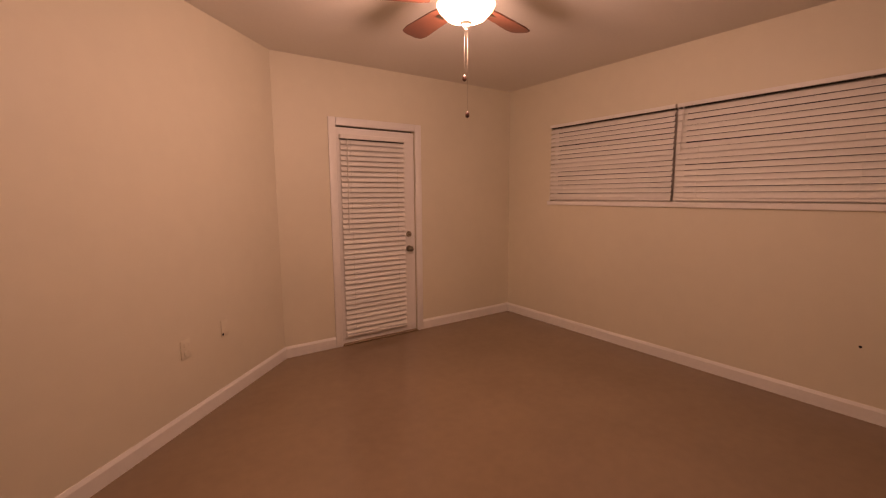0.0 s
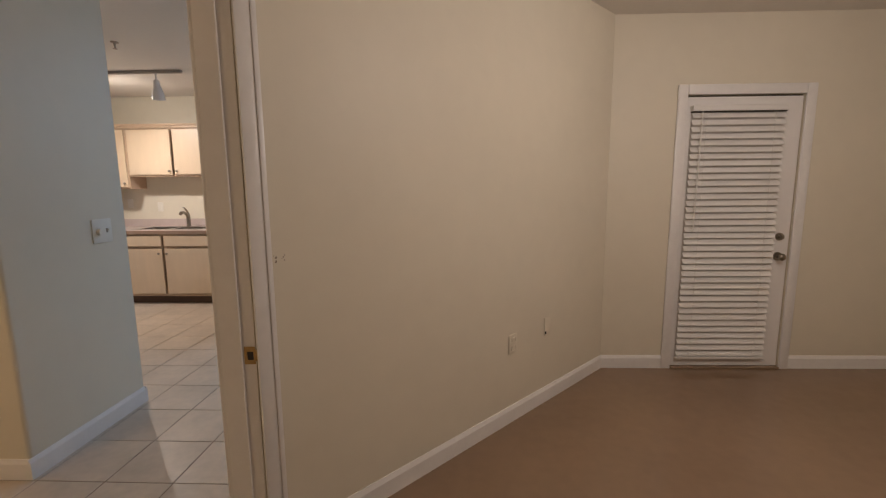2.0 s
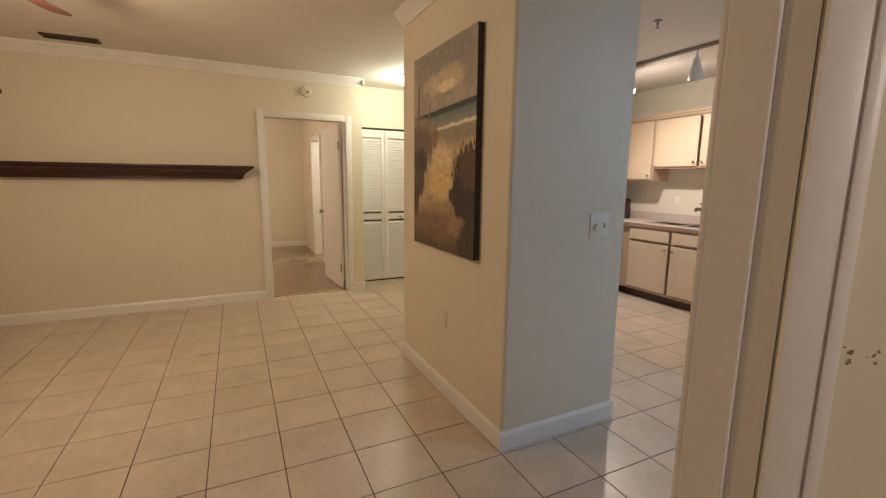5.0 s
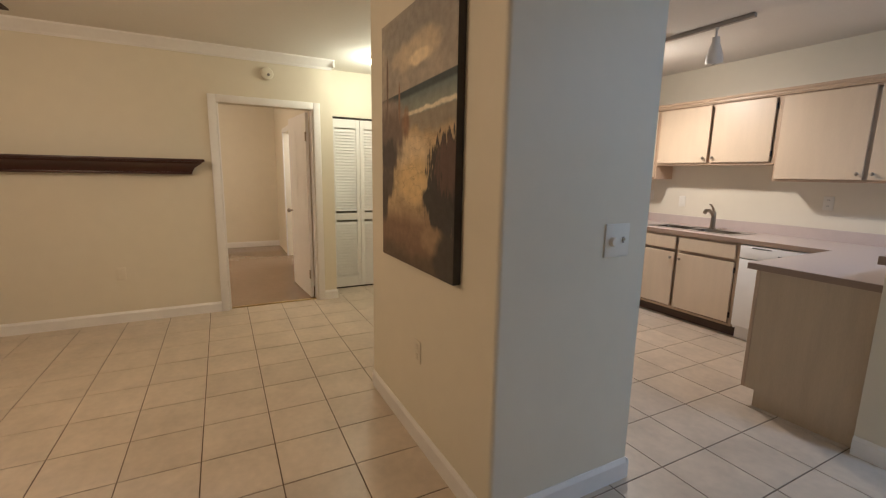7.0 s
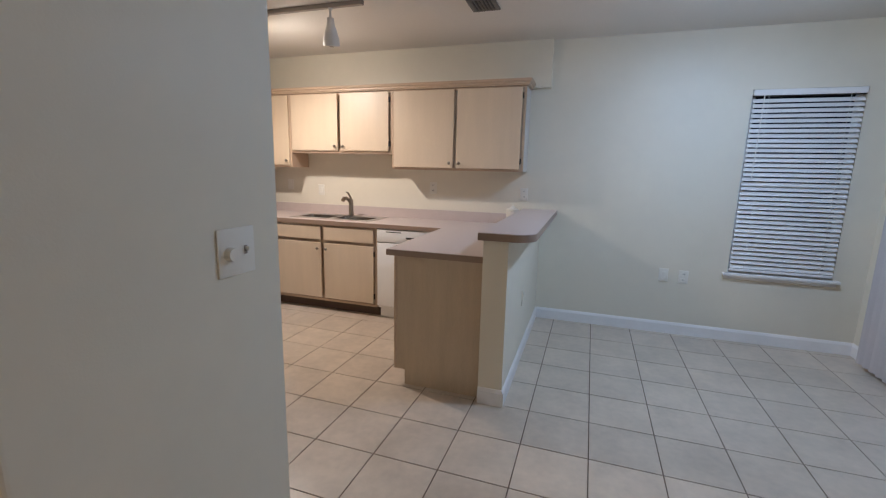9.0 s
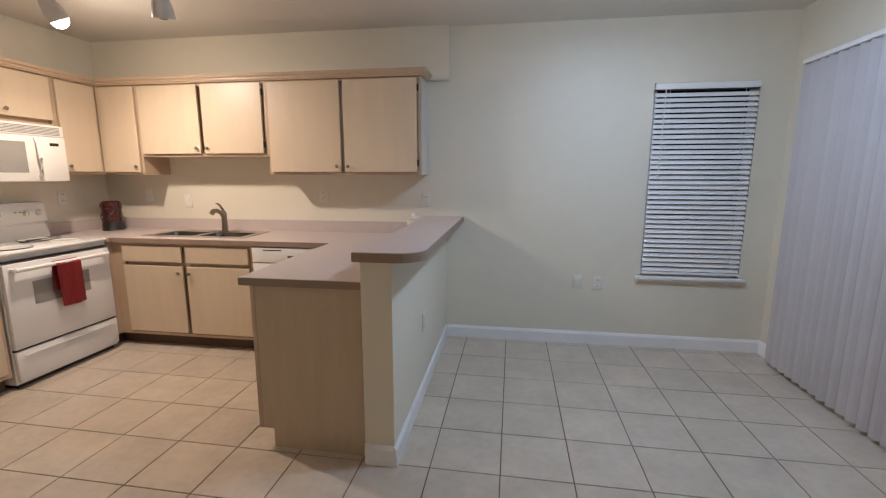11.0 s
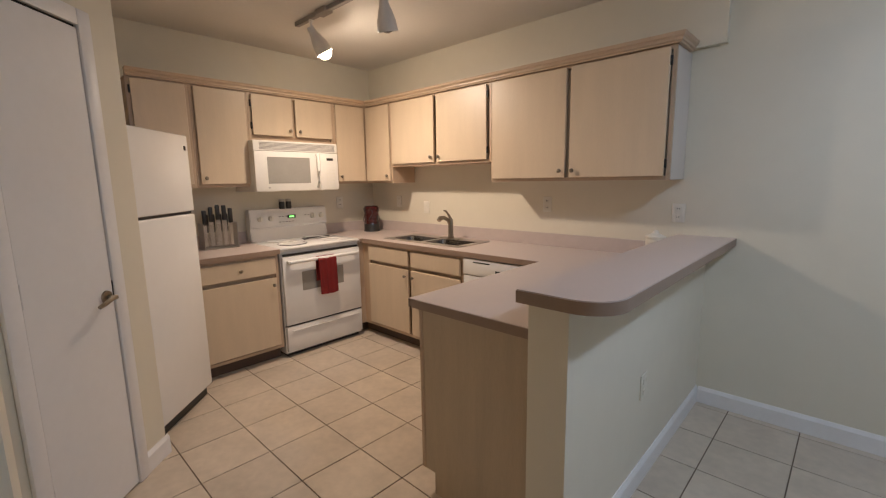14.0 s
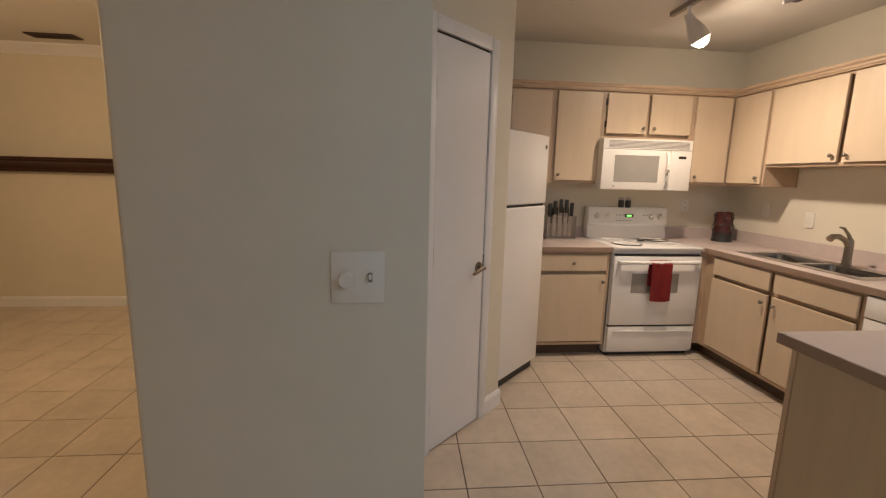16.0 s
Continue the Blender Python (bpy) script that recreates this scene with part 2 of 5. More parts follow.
def baseboard(p0, p1, side=-1, ext0=0.0, ext1=0.0):
    """A moulded baseboard on the face from p0 to p1, standing to that side of it."""
    m, length = along(p0, p1)
    bm = bmesh.new()
    prof = [(0, 0), (BASE_T, 0), (BASE_T, BASE_H * 0.80), (BASE_T * 0.55, BASE_H * 0.93), (BASE_T * 0.3, BASE_H), (0, BASE_H)]
    a = [bm.verts.new((-ext0, side * y, z)) for y, z in prof]
    b = [bm.verts.new((length + ext1, side * y, z)) for y, z in prof]
    for i in range(len(prof)):
        bm.faces.new((a[i], a[(i + 1) % len(prof)], b[(i + 1) % len(prof)], b[i]))
    bm.faces.new(a)
    bm.faces.new(b[::-1])
    return solid("baseboard", bm, TRIM, "white painted wooden baseboard along the wall", "baseboard", kind="structure", m=m)


def crown(p0, p1, side=-1):
    m, length = along(p0, p1)
    bm = bmesh.new()
    prof = [(0, CEIL - 0.095), (0.012, CEIL - 0.095), (0.02, CEIL - 0.075), (0.055, CEIL - 0.035), (0.075, CEIL - 0.015), (0.075, CEIL), (0, CEIL)]
    a = [bm.verts.new((0, side * y, z)) for y, z in prof]
    b = [bm.verts.new((length, side * y, z)) for y, z in prof]
    for i in range(len(prof)):
        bm.faces.new((a[i], a[(i + 1) % len(prof)], b[(i + 1) % len(prof)], b[i]))
    bm.faces.new(a)
    bm.faces.new(b[::-1])
    return solid("crown_moulding", bm, TRIM, "cream white crown moulding under the ceiling", "moulding", kind="structure", m=m)


def casing(m, s0, s1, top, side=-1, width=0.07, depth=0.018, left=True, right=True):
    """Door casing round an opening s0 to s1 on a face, in the face's frame."""
    y0, y1 = sorted((side * 0.001, side * depth))
    t = thing("door_casing", m, "white painted moulded door casing", "casing", kind="structure")
    if left:
        boxpart("casing_leg", (s0 - width, s0, y0, y1, 0, top + width), TRIM, t, bevel=0.006, seg=2)
    if right:
        boxpart("casing_leg", (s1, s1 + width, y0, y1, 0, top + width), TRIM, t, bevel=0.006, seg=2)
    boxpart("casing_head", (s0 + 0.001, s1 - 0.001, y0, y1, top, top + width), TRIM, t, bevel=0.006, seg=2)
    return t


def wall_plate(m, label, kind="outlet", painted=False, w=0.075, h=0.118):
    """A plate on a wall: x along the wall, y into the room, z up."""
    mat = PLATE_PAINTED if painted else PLATE
    t = thing("wall_outlet" if kind != "dimmer" else "dimmer_switch", m, label, "wall plate")
    boxpart("plate", (-w / 2, w / 2, 0.0, 0.007, -h / 2, h / 2), mat, t, bevel=0.003, seg=2)
    if kind == "outlet":
        for z in (-0.026, 0.026):
            boxpart("socket", (-0.017, 0.017, 0.0072, 0.010, z - 0.014, z + 0.014), mat, t, bevel=0.003)
            if not painted:
                for x in (-0.006, 0.006):
                    boxpart("slot", (x - 0.0015, x + 0.0015, 0.0101, 0.0106, z - 0.003, z + 0.007), BLACK, t)
    elif kind == "switch":
        boxpart("rocker", (-0.016, 0.016, 0.0072, 0.011, -0.03, 0.03), mat, t, bevel=0.003)
    elif kind == "dimmer":
        bm = bmesh.new()
        rod(bm, (0.030, 0.007, -0.004), (0.030, 0.026, -0.004), 0.021, 0.018, 20)
        part("dimmer_knob", bm, mat, t, "round ivory dimmer knob", True)
        boxpart("toggle_well", (-0.038, -0.026, 0.0072, 0.0085, -0.012, 0.014), material("toggle_shadow", (0.30, 0.26, 0.22), 0.6), t)
        boxpart("toggle", (-0.036, -0.028, 0.0086, 0.021, -0.002, 0.010), mat, t, bevel=0.002)
    return t

# ---- structure ----
NY, EX, WX = 6.27, 1.34, -4.49            # kitchen and dining walls
BY, BX = 3.805, 4.075                     # bedroom walls
LX, CX = -5.357, -5.74                    # living wall and closet wall
PY, SX = 2.46, -1.78                      # painting wall and switch wall
C = 2.38                                  # the slanted bedroom wall: y = x + C
T = 0.12
DX = -0.388                               # bedroom face of the doorway wall
JR, JL = (DX, 1.992), (DX, 0.98)           # jambs of the bedroom doorway

wall("wall_north", (WX - T, NY), (EX + T, NY), T, [(0.385 - WX + T, 1.125 - WX + T, 0.60, 2.105)])
wall("wall_dining_east", (EX, 3.99), (EX, NY), -T, [(0.16, 2.08, 0.0, 2.13)])
wall("wall_slanted", (BY - C, BY), JR, -T)
slant_m, slant_len = along((BY - C, BY), JR)
s_r = slant_len
wall("wall_doorway", (DX, -2.0), JR, T + 0.004, [(JL[1] + 2.0, JR[1] + 2.0, 0, 2.08)])
wall("wall_bedroom_north", (BY - C, BY), (BX + T, BY), T, [(1.955 - BY + C, 2.775 - BY + C, 0.0, 2.035)])
wall("wall_bedroom_east", (BX, -2.0), (BX, BY), -T, [(2.56, 5.178, 1.345, 2.125)])
wall("wall_bedroom_south", (BX + T, -2.0), (DX - T, -2.0), T)
wall("wall_living_west", (LX, -3.2), (LX, 2.74), T, [(1.630 + 3.2, 2.535 + 3.2, 0.0, 2.07)])
wall("wall_living_south", (LX - T, -3.2), (DX, -3.2), -T)
wall("wall_living_east", (DX - T, -3.2), (DX - T, -2.12), -T)
wall("wall_far_room_north", (LX - T - 0.001, 2.62), (-9.4, 2.62), -T, [(2.0, 2.75, 0, 2.05)])
wall("wall_far_room_back", (-9.4, 2.74), (-9.4, -1.2), -T)
wall("wall_far_room_south", (-9.4, -1.2), (LX - T, -1.2), -T)
wall("wall_closet", (CX, 2.741), (CX, 4.7), T, [(0.062, 1.474, 0.0, 2.07)])
wall("wall_hall_end", (CX - T, 4.7), (WX - T, 4.7), T)
wall("wall_stove", (WX, 3.99), (WX, NY), T)
bm = bmesh.new()
box(bm, -6.5, CX - T, 2.741, 2.80, 0, CEIL)
box(bm, -6.5, CX - T, 4.30, 4.36, 0, CEIL)
box(bm, -6.56, -6.5, 2.741, 4.36, 0, CEIL)
structure("wall_closet_inside", bm, PAINT, "plain inner walls of the closet")

# the block that holds the pantry, with the painting on one face and the switch on another
P0, P1 = (-2.63, 3.238), (-3.165, 3.790)
bm = bmesh.new()
prism(bm, [(SX, PY), (SX, P0[1]), P0, P1, (-3.715, 3.215), (WX, 3.99), (WX - T, 3.99), (WX - T, 3.90), (-3.72, 3.01), (-3.19, 2.56), (-3.19, PY)], 0, CEIL)
corner = [e for e in bm.edges if all(abs(v.co.x - SX) < 1e-5 and abs(v.co.y - PY) < 1e-5 for v in e.verts)]
bmesh.ops.bevel(bm, geom=corner, offset=0.02, segments=5, profile=0.5, affect="EDGES")
structure("wall_pantry_block", bm, PAINT, "cream painted wall block round the pantry")

bm = bmesh.new()
box(bm, WX, -1.19, 6.225, NY, 2.17, CEIL)
box(bm, WX, -4.43, 3.99, 6.225, 2.17, CEIL)
structure("soffit", bm, PAINT, "shallow painted soffit above the kitchen cabinets", "soffit")

bm = bmesh.new()
box(bm, -9.6, BX + T, -3.4, NY + T, CEIL, CEIL + 0.1)
structure("ceiling", bm, CEILING, "white textured painted ceiling", "ceiling")

bm = bmesh.new()
box(bm, -6.7, EX + T, -3.4, NY + T, -0.10, -0.004)
floor_tiled = structure("floor_tiled", bm, GROUT, "beige ceramic tile floor with dark grout", "floor")
bm = bmesh.new()
e = 0.06
prism(bm, [(BY - C - 0.02, BY + e), (DX - 0.055, JR[1] + 0.04), (DX - 0.055, -2.06), (BX + 0.06, -2.06), (BX + 0.06, BY + e)], -0.10, 0.005)
structure("floor_bedroom", bm, BROWN_FLOOR, "glossy brown painted bedroom floor", "floor")
bm = bmesh.new()
prism(bm, [(LX - 0.06, -1.25), (LX - 0.06, 2.66), (-9.45, 2.66), (-9.45, -1.25)], -0.10, 0.005)
structure("floor_far_room", bm, BROWN_FLOOR, "glossy brown floor of the far room", "floor")
bm = bmesh.new()
box(bm, LX - 0.075, LX - 0.045, 1.632, 2.533, 0.0, 0.012, 0.004)
structure("threshold", bm, BRASS, "dull metal threshold strip in the doorway", "threshold")
bm = bmesh.new()
box(bm, -40, 60, -40, 60, -0.40, -0.15)
structure("ground", bm, GROUT, "dark ground outside at night", "ground")

# baseboards
baseboard((-1.20, NY), (EX, NY))
baseboard((EX, 6.12), (EX, NY), 1)
baseboard((BY - C, BY), (JR[0] + 0.052, JR[1] + 0.052), 1)
baseboard((DX, -2.0), (DX, JL[1] - 0.07), -1)
baseboard((DX - T - 0.004, -2.0), (DX - T - 0.004, JL[1] - 0.07), 1)
baseboard((BY - C, BY), (1.885, BY), -1)
baseboard((2.845, BY), (BX, BY), -1)
baseboard((BX, -2.0), (BX, BY), 1)
baseboard((SX, PY), (SX, P0[1]), -1, BASE_T, 0)
baseboard((-3.19, PY), (SX, PY), -1, 0, -0.0005)
baseboard((SX, P0[1]), P0, -1, BASE_T, 0)
baseboard((-3.05, 3.671), P1, -1, 0, BASE_T)
baseboard((LX, -3.2), (LX, 1.56), -1)
baseboard((LX, 2.608), (LX, 2.74), -1, 0, BASE_T)
baseboard((LX, 2.74), (CX, 2.74), -1)
baseboard((-9.4, 2.62), (-9.4, -1.2), 1)
baseboard((-7.45, 2.62), (LX - T, 2.62), -1)
crown((LX, -3.2), (LX, 2.74), -1)
crown((-3.19, PY), (SX - 0.0, PY), -1)
bm = bmesh.new()
prism(bm, [(LX, 2.741), (LX + 0.075, 2.741), (LX + 0.075, 2.76), (LX, 2.76)], CEIL - 0.075, CEIL)
structure("crown_end", bm, TRIM, "returned end of the crown moulding", "moulding")

# bedroom doorway: jambs, stop and casing
XL = DX - T - 0.004
bm = bmesh.new()
prism(bm, [(DX - 0.001, JR[1] - 0.002), (XL, JR[1] - 0.002), (XL, JR[1] + 0.05), (DX - 0.085, JR[1] + 0.086)], 0.0, CEIL)
structure("door_jamb", bm, TRIM, "white painted door jamb beside the slanted wall", "jamb")
bm = bmesh.new()
box(bm, XL + 0.001, DX - 0.001, JL[1] - 0.001, JL[1] + 0.018, 0.0, 2.079, 0.002)
structure("door_jamb", bm, TRIM, "white painted door jamb of the bedroom doorway", "jamb")
bm = bmesh.new()
box(bm, XL + 0.002, DX - 0.046, JR[1] - 0.010, JR[1] - 0.0025, 0.0, 2.079, 0.003, 2)
structure("door_stop", bm, TRIM, "white door stop strip on the jamb", "door stop")
bm = bmesh.new()
box(bm, XL + 0.001, DX - 0.001, JL[1] + 0.0185, JR[1] - 0.0105, 2.060, 2.0795)
structure("door_head", bm, TRIM, "white painted head lining of the bedroom doorway", "jamb")
cas = thing("door_casing", slant_m, "white painted moulded door casing", "casing", kind="structure")
boxpart("casing_leg", (s_r - 0.070, s_r - 0.0005, 0.001, 0.016, 0, 2.15), TRIM, cas, bevel=0.005, seg=2)
boxpart("casing_bead", (s_r - 0.070, s_r - 0.052, 0.0162, 0.021, 0, 2.15), TRIM, cas, bevel=0.002, seg=2)
casing(pose(DX, 0, 0, 0, 0, 90), JL[1], JR[1] - 0.01, 2.08, -1, right=False)
casing(pose(XL, 0, 0, 0, 0, 90), JL[1], JR[1], 2.08, 1)

# ---- kitchen ----


def knob(x, z, y, parent, mat=None):
    bm = bmesh.new()
    rod(bm, (x, y, z), (x, y - 0.012, z), 0.006, 0.005, 12)
    ball(bm, (x, y - 0.020, z), 0.0145, 1, 0.7, 1, 14)
    return part("knob", bm, mat or NICKEL, parent, "round brushed nickel knob", True)


def hinge(x, z, y, parent):
    bm = bmesh.new()
    box(bm, x - 0.006, x + 0.006, y - 0.004, y + 0.010, z - 0.026, z + 0.026, 0.002)
    return part("hinge", bm, BLACK, parent, "dark exposed hinge")


def cabinet(name, m, w, d, z0, z1, doors, drawers=(), toe=0.0, label="", group="", side_mat=None):
    """Origin at the front left foot on the floor's level, x along the front, y to the back. Doors: (x0, x1, z0, z1, knob side, hinge side)."""
    c = thing(name, m, label, "cabinet", group)
    bm = bmesh.new()
    box(bm, 0, w, 0.018, d, z0 + toe, z1)
    part("body", bm, side_mat or FRAME_WOOD, c)
    bm = bmesh.new()
    st = 0.022
    box(bm, 0, st, 0, 0.018, z0 + toe, z1)
    box(bm, w - st, w, 0, 0.018, z0 + toe, z1)
    box(bm, st, w - st, 0, 0.018, z1 - st, z1)
    box(bm, st, w - st, 0, 0.018, z0 + toe, z0 + toe + st)
    part("face_frame", bm, FRAME_WOOD, c)
    if toe:
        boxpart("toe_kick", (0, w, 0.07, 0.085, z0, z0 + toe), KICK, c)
    for x0, x1, a, b, kn, hi in doors:
        bm = bmesh.new()
        box(bm, x0, x1, -0.021, -0.0025, a, b, 0.003, 2)
        dr = part("door", bm, MAPLE, c, "flat pale maple laminate door")
        if kn:
            top_knob = z0 < 0.3
            knob(x0 + 0.03 if kn == "l" else x1 - 0.03, b - 0.055 if top_knob else a + 0.045, -0.021, dr)
        if hi:
            for z in (a + 0.07, b - 0.07):
                hinge(x0 - 0.004 if hi == "l" else x1 + 0.004, z, -0.012, dr)
    for x0, x1, a, b, kn in drawers:
        bm = bmesh.new()
        box(bm, x0, x1, -0.021, -0.0025, a, b, 0.003, 2)
        dr = part("drawer_front", bm, MAPLE, c, "flat pale maple drawer front")
        if kn:
            knob((x0 + x1) / 2, (a + b) / 2, -0.021, dr)
    return c


UY, UX = 5.982, -4.185      # face of the wall cabinets
UD = NY - UY - 0.003
U0, U1 = 1.415, 2.150
cabinet("wall_cabinet", pose(-2.636, UY, 0), 1.266, UD, U0, U1,
        [(0.022, 0.618, U0 + 0.022, U1 - 0.012, "r", ""), (0.650, 1.236, U0 + 0.022, U1 - 0.012, "l", "r")],
        label="pale maple wall cabinet with two tall doors", group="wall cabinets", side_mat=SIDE)
cabinet("wall_cabinet", pose(-3.796, UY, 0), 1.158, UD, 1.565, U1,
        [(0.016, 0.562, 1.587, U1 - 0.012, "r", ""), (0.596, 1.124, 1.587, U1 - 0.012, "l", "r")],
        label="pale maple wall cabinet with two short doors above the sink", group="wall cabinets")
cabinet("wall_cabinet", pose(-4.185, UY, 0), 0.387, UD, U0, U1,
        [(0.012, 0.366, U0 + 0.022, U1 - 0.012, "r", "")],
        label="narrow pale maple wall cabinet in the kitchen corner", group="wall cabinets")
WD = UX - WX - 0.003
face_x = lambda y: pose(UX, y, 0, 0, 0, 90)
cabinet("wall_cabinet", face_x(5.600), 0.378, WD, U0, U1, [(0.022, 0.340, U0 + 0.022, U1 - 0.012, "l", "")],
        label="narrow pale maple wall cabinet beside the microwave", group="wall cabinets")
cabinet("wall_cabinet", face_x(4.815), 0.783, WD, 1.775, U1,
        [(0.028, 0.372, 1.822, U1 - 0.012, "r", "l"), (0.404, 0.760, 1.822, U1 - 0.012, "l", "")],
        label="short pale maple wall cabinet above the microwave", group="wall cabinets")
cabinet("wall_cabinet", face_x(4.400), 0.413, WD, U0 - 0.01, U1, [(0.024, 0.392, U0 + 0.014, U1 - 0.012, "l", "")],
        label="tall pale maple wall cabinet over the knife rack", group="wall cabinets")
cabinet("wall_cabinet", face_x(4.020), 0.378, WD, U0 - 0.01, U1, [(0.022, 0.352, U0 + 0.014, U1 - 0.012, "", "l")],
        label="pale maple wall cabinet behind the refrigerator", group="wall cabinets")


def moulding(p0, p1, side, m0=0.0, m1=0.0):
    m, length = along(p0, p1)
    bm = bmesh.new()
    prof = [(-0.01, U1 + 0.001), (0.020, U1 + 0.001), (0.022, U1 + 0.010), (0.030, U1 + 0.013), (0.030, U1 + 0.027), (0.042, U1 + 0.036),
            (0.046, U1 + 0.054), (-0.01, U1 + 0.054)]
    a = [bm.verts.new((0 - max(0, y) * m0, side * y, z)) for y, z in prof]
    b = [bm.verts.new((length + max(0, y) * m1, side * y, z)) for y, z in prof]
    for i in range(len(prof)):
        bm.faces.new((a[i], a[(i + 1) % len(prof)], b[(i + 1) % len(prof)], b[i]))
    bm.faces.new(a)
    bm.faces.new(b[::-1])
    return solid("cabinet_moulding", bm, FRAME_WOOD, "stepped pinkish wood moulding along the cabinet tops", "moulding", m=m)


moulding((UX, UY), (-1.370, UY), -1, -1, 1)
moulding((-1.370, UY), (-1.370, NY - 0.05), -1, 1, 0)
moulding((UX, 4.02), (UX, UY), -1, 0, -1)

# base cabinets
FY, FX = 5.665, -3.885
cabinet("base_cabinet", pose(-3.80, FY, 0), 1.150, NY - FY - 0.003, 0, 0.872,
        [(0.018, 0.548, 0.135, 0.690, "r", ""), (0.584, 1.122, 0.135, 0.690, "l", "r")],
        [(0.018, 0.548, 0.722, 0.850, False), (0.584, 1.122, 0.722, 0.850, False)], 0.10,
        "pale maple sink base cabinet with two doors and false drawer fronts", "base cabinets")
cabinet("base_cabinet", pose(FX, 4.225, 0, 0, 0, 90), 0.605, FX - WX - 0.003, 0, 0.872,
        [(0.02, 0.575, 0.135, 0.690, "r", "")], [(0.02, 0.575, 0.722, 0.850, True)], 0.10,
        "pale maple base cabinet with one door and a drawer", "base cabinets")
bm = bmesh.new()
box(bm, WX + 0.003, FX, 5.607, NY - 0.003, 0.10, 0.872)
box(bm, FX, -3.803, FY, NY - 0.003, 0.10, 0.872)
solid("corner_filler", bm, FRAME_WOOD, "plain wooden filler closing the base cabinet corner", "cabinet")
bm = bmesh.new()
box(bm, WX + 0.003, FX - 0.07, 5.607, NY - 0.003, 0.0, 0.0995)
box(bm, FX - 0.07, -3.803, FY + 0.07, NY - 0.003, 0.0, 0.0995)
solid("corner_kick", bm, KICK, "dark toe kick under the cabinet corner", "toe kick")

# peninsula
PX0, PX1, PYF = -1.950, -1.362, 4.540
pen = thing("peninsula_cabinet", pose(PX0, PYF, 0), "tan wooden peninsula cabinet with a plain end panel", "cabinet", "base cabinets")
bm = bmesh.new()
prism(bm, [(0.0, 0.02), (PX1 - PX0, 0.02), (PX1 - PX0, 1.727), (0.0, 1.727)], 0.10, 0.872)
part("body", bm, FRAME_WOOD, pen)
bm = bmesh.new()
pts = [(0.0, 0.105), (0.075, 0.105), (0.075, 0.0), (PX1 - PX0, 0.0), (PX1 - PX0, 0.872), (0.0, 0.872)]
a = [bm.verts.new((x, 0, z)) for x, z in pts]
b = [bm.verts.new((x, 0.018, z)) for x, z in pts]
bm.faces.new(a)
bm.faces.new(b[::-1])
for i in range(6):
    bm.faces.new((a[i], a[(i + 1) % 6], b[(i + 1) % 6], b[i]))
part("end_panel", bm, PANEL_WOOD, pen, "tan wood-grain end panel with a toe notch")
boxpart("corner_strip", (-0.004, 0.018, -0.004, 0.02, 0.105, 0.872), FRAME_WOOD, pen, bevel=0.002)
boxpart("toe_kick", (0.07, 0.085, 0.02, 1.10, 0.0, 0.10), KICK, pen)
for k in range(2):
    y0 = 0.05 + k * 0.50
    dr = boxpart("door", (-0.021, -0.0025, y0, y0 + 0.46, 0.135, 0.690), MAPLE, pen, "flat pale maple laminate door", 0.003, 2)
    dw = boxpart("drawer_front", (-0.021, -0.0025, y0, y0 + 0.46, 0.722, 0.850), MAPLE, pen, "", 0.003, 2)

# dishwasher
dwm = thing("dishwasher", pose(-2.642, FY - 0.005, 0), "white built-in dishwasher beside the sink", "dishwasher")
boxpart("body", (0.003, 0.690, 0.02, 0.58, 0.10, 0.868), ENAMEL, dwm)
boxpart("door", (0.005, 0.640, -0.018, 0.018, 0.13, 0.742), ENAMEL, dwm, "", 0.006, 2)
boxpart("control_panel", (0.005, 0.640, -0.022, 0.018, 0.748, 0.866), ENAMEL, dwm, "", 0.006, 2)
boxpart("vent_slot", (0.10, 0.25, -0.0235, -0.022, 0.842, 0.850), BLACK, dwm)
bm = bmesh.new()
prism(bm, [(0.30, -0.0225), (0.30, -0.026), (0.43, -0.026), (0.43, -0.0225)], 0.790, 0.806)
part("latch", bm, BLACK, dwm)
boxpart("kick_plate", (0.01, 0.64, 0.05, 0.065, 0.0, 0.10), ENAMEL, dwm)

# worktop with a hole for the sink
CT0, CT1 = 0.875, 0.915
SK = (-3.665, -2.785, 5.755, 6.135)
wt = thing("worktop", pose(-3.0, 6.0, CT0), "mauve laminate worktop running round the corner and the peninsula", "worktop")
O = Vector((-3.0, 6.0, CT0))


def top_slab(name, rects, mat, z0, z1, parent, label=""):
    for x0, x1, y0, y1 in rects:
        boxpart(name, (x0 - O.x, x1 - O.x, y0 - O.y, y1 - O.y, z0 - O.z, z1 - O.z), mat, parent, label)


FE = FY - 0.03
WE = FX + 0.03
top_slab("slab", [(WX + 0.003, SK[0], FE, NY - 0.003), (SK[1], PX1 - 0.002, FE, NY - 0.003), (SK[0], SK[1], FE, SK[2]), (SK[0], SK[1], SK[3], NY - 0.003),
                  (-2.000, PX1 - 0.002, 4.522, FE), (WX + 0.003, WE, 5.607, FE)], LAMINATE, CT0 + 0.004, CT1, wt)
top_slab("edge_band", [(WE - 0.002, -2.002, FE - 0.0025, FE), (-2.0025, -2.000, 4.5195, FE - 0.0026), (-2.000, PX1 - 0.002, 4.5195, 4.522),
                       (WE, WE + 0.0025, 5.607, FE - 0.003)], EDGE, CT0, CT1 - 0.003, wt, "brown laminate edge")
top_slab("backsplash", [(WX + 0.022, PX1 - 0.002, NY - 0.022, NY - 0.003), (WX + 0.003, WX + 0.021, 5.607, NY - 0.003)], LAMINATE, CT1 + 0.0005, CT1 + 0.098, wt, "low mauve backsplash")
wt2 = thing("worktop", pose(-3.0, 6.0, CT0), "short mauve laminate worktop between refrigerator and range", "worktop")
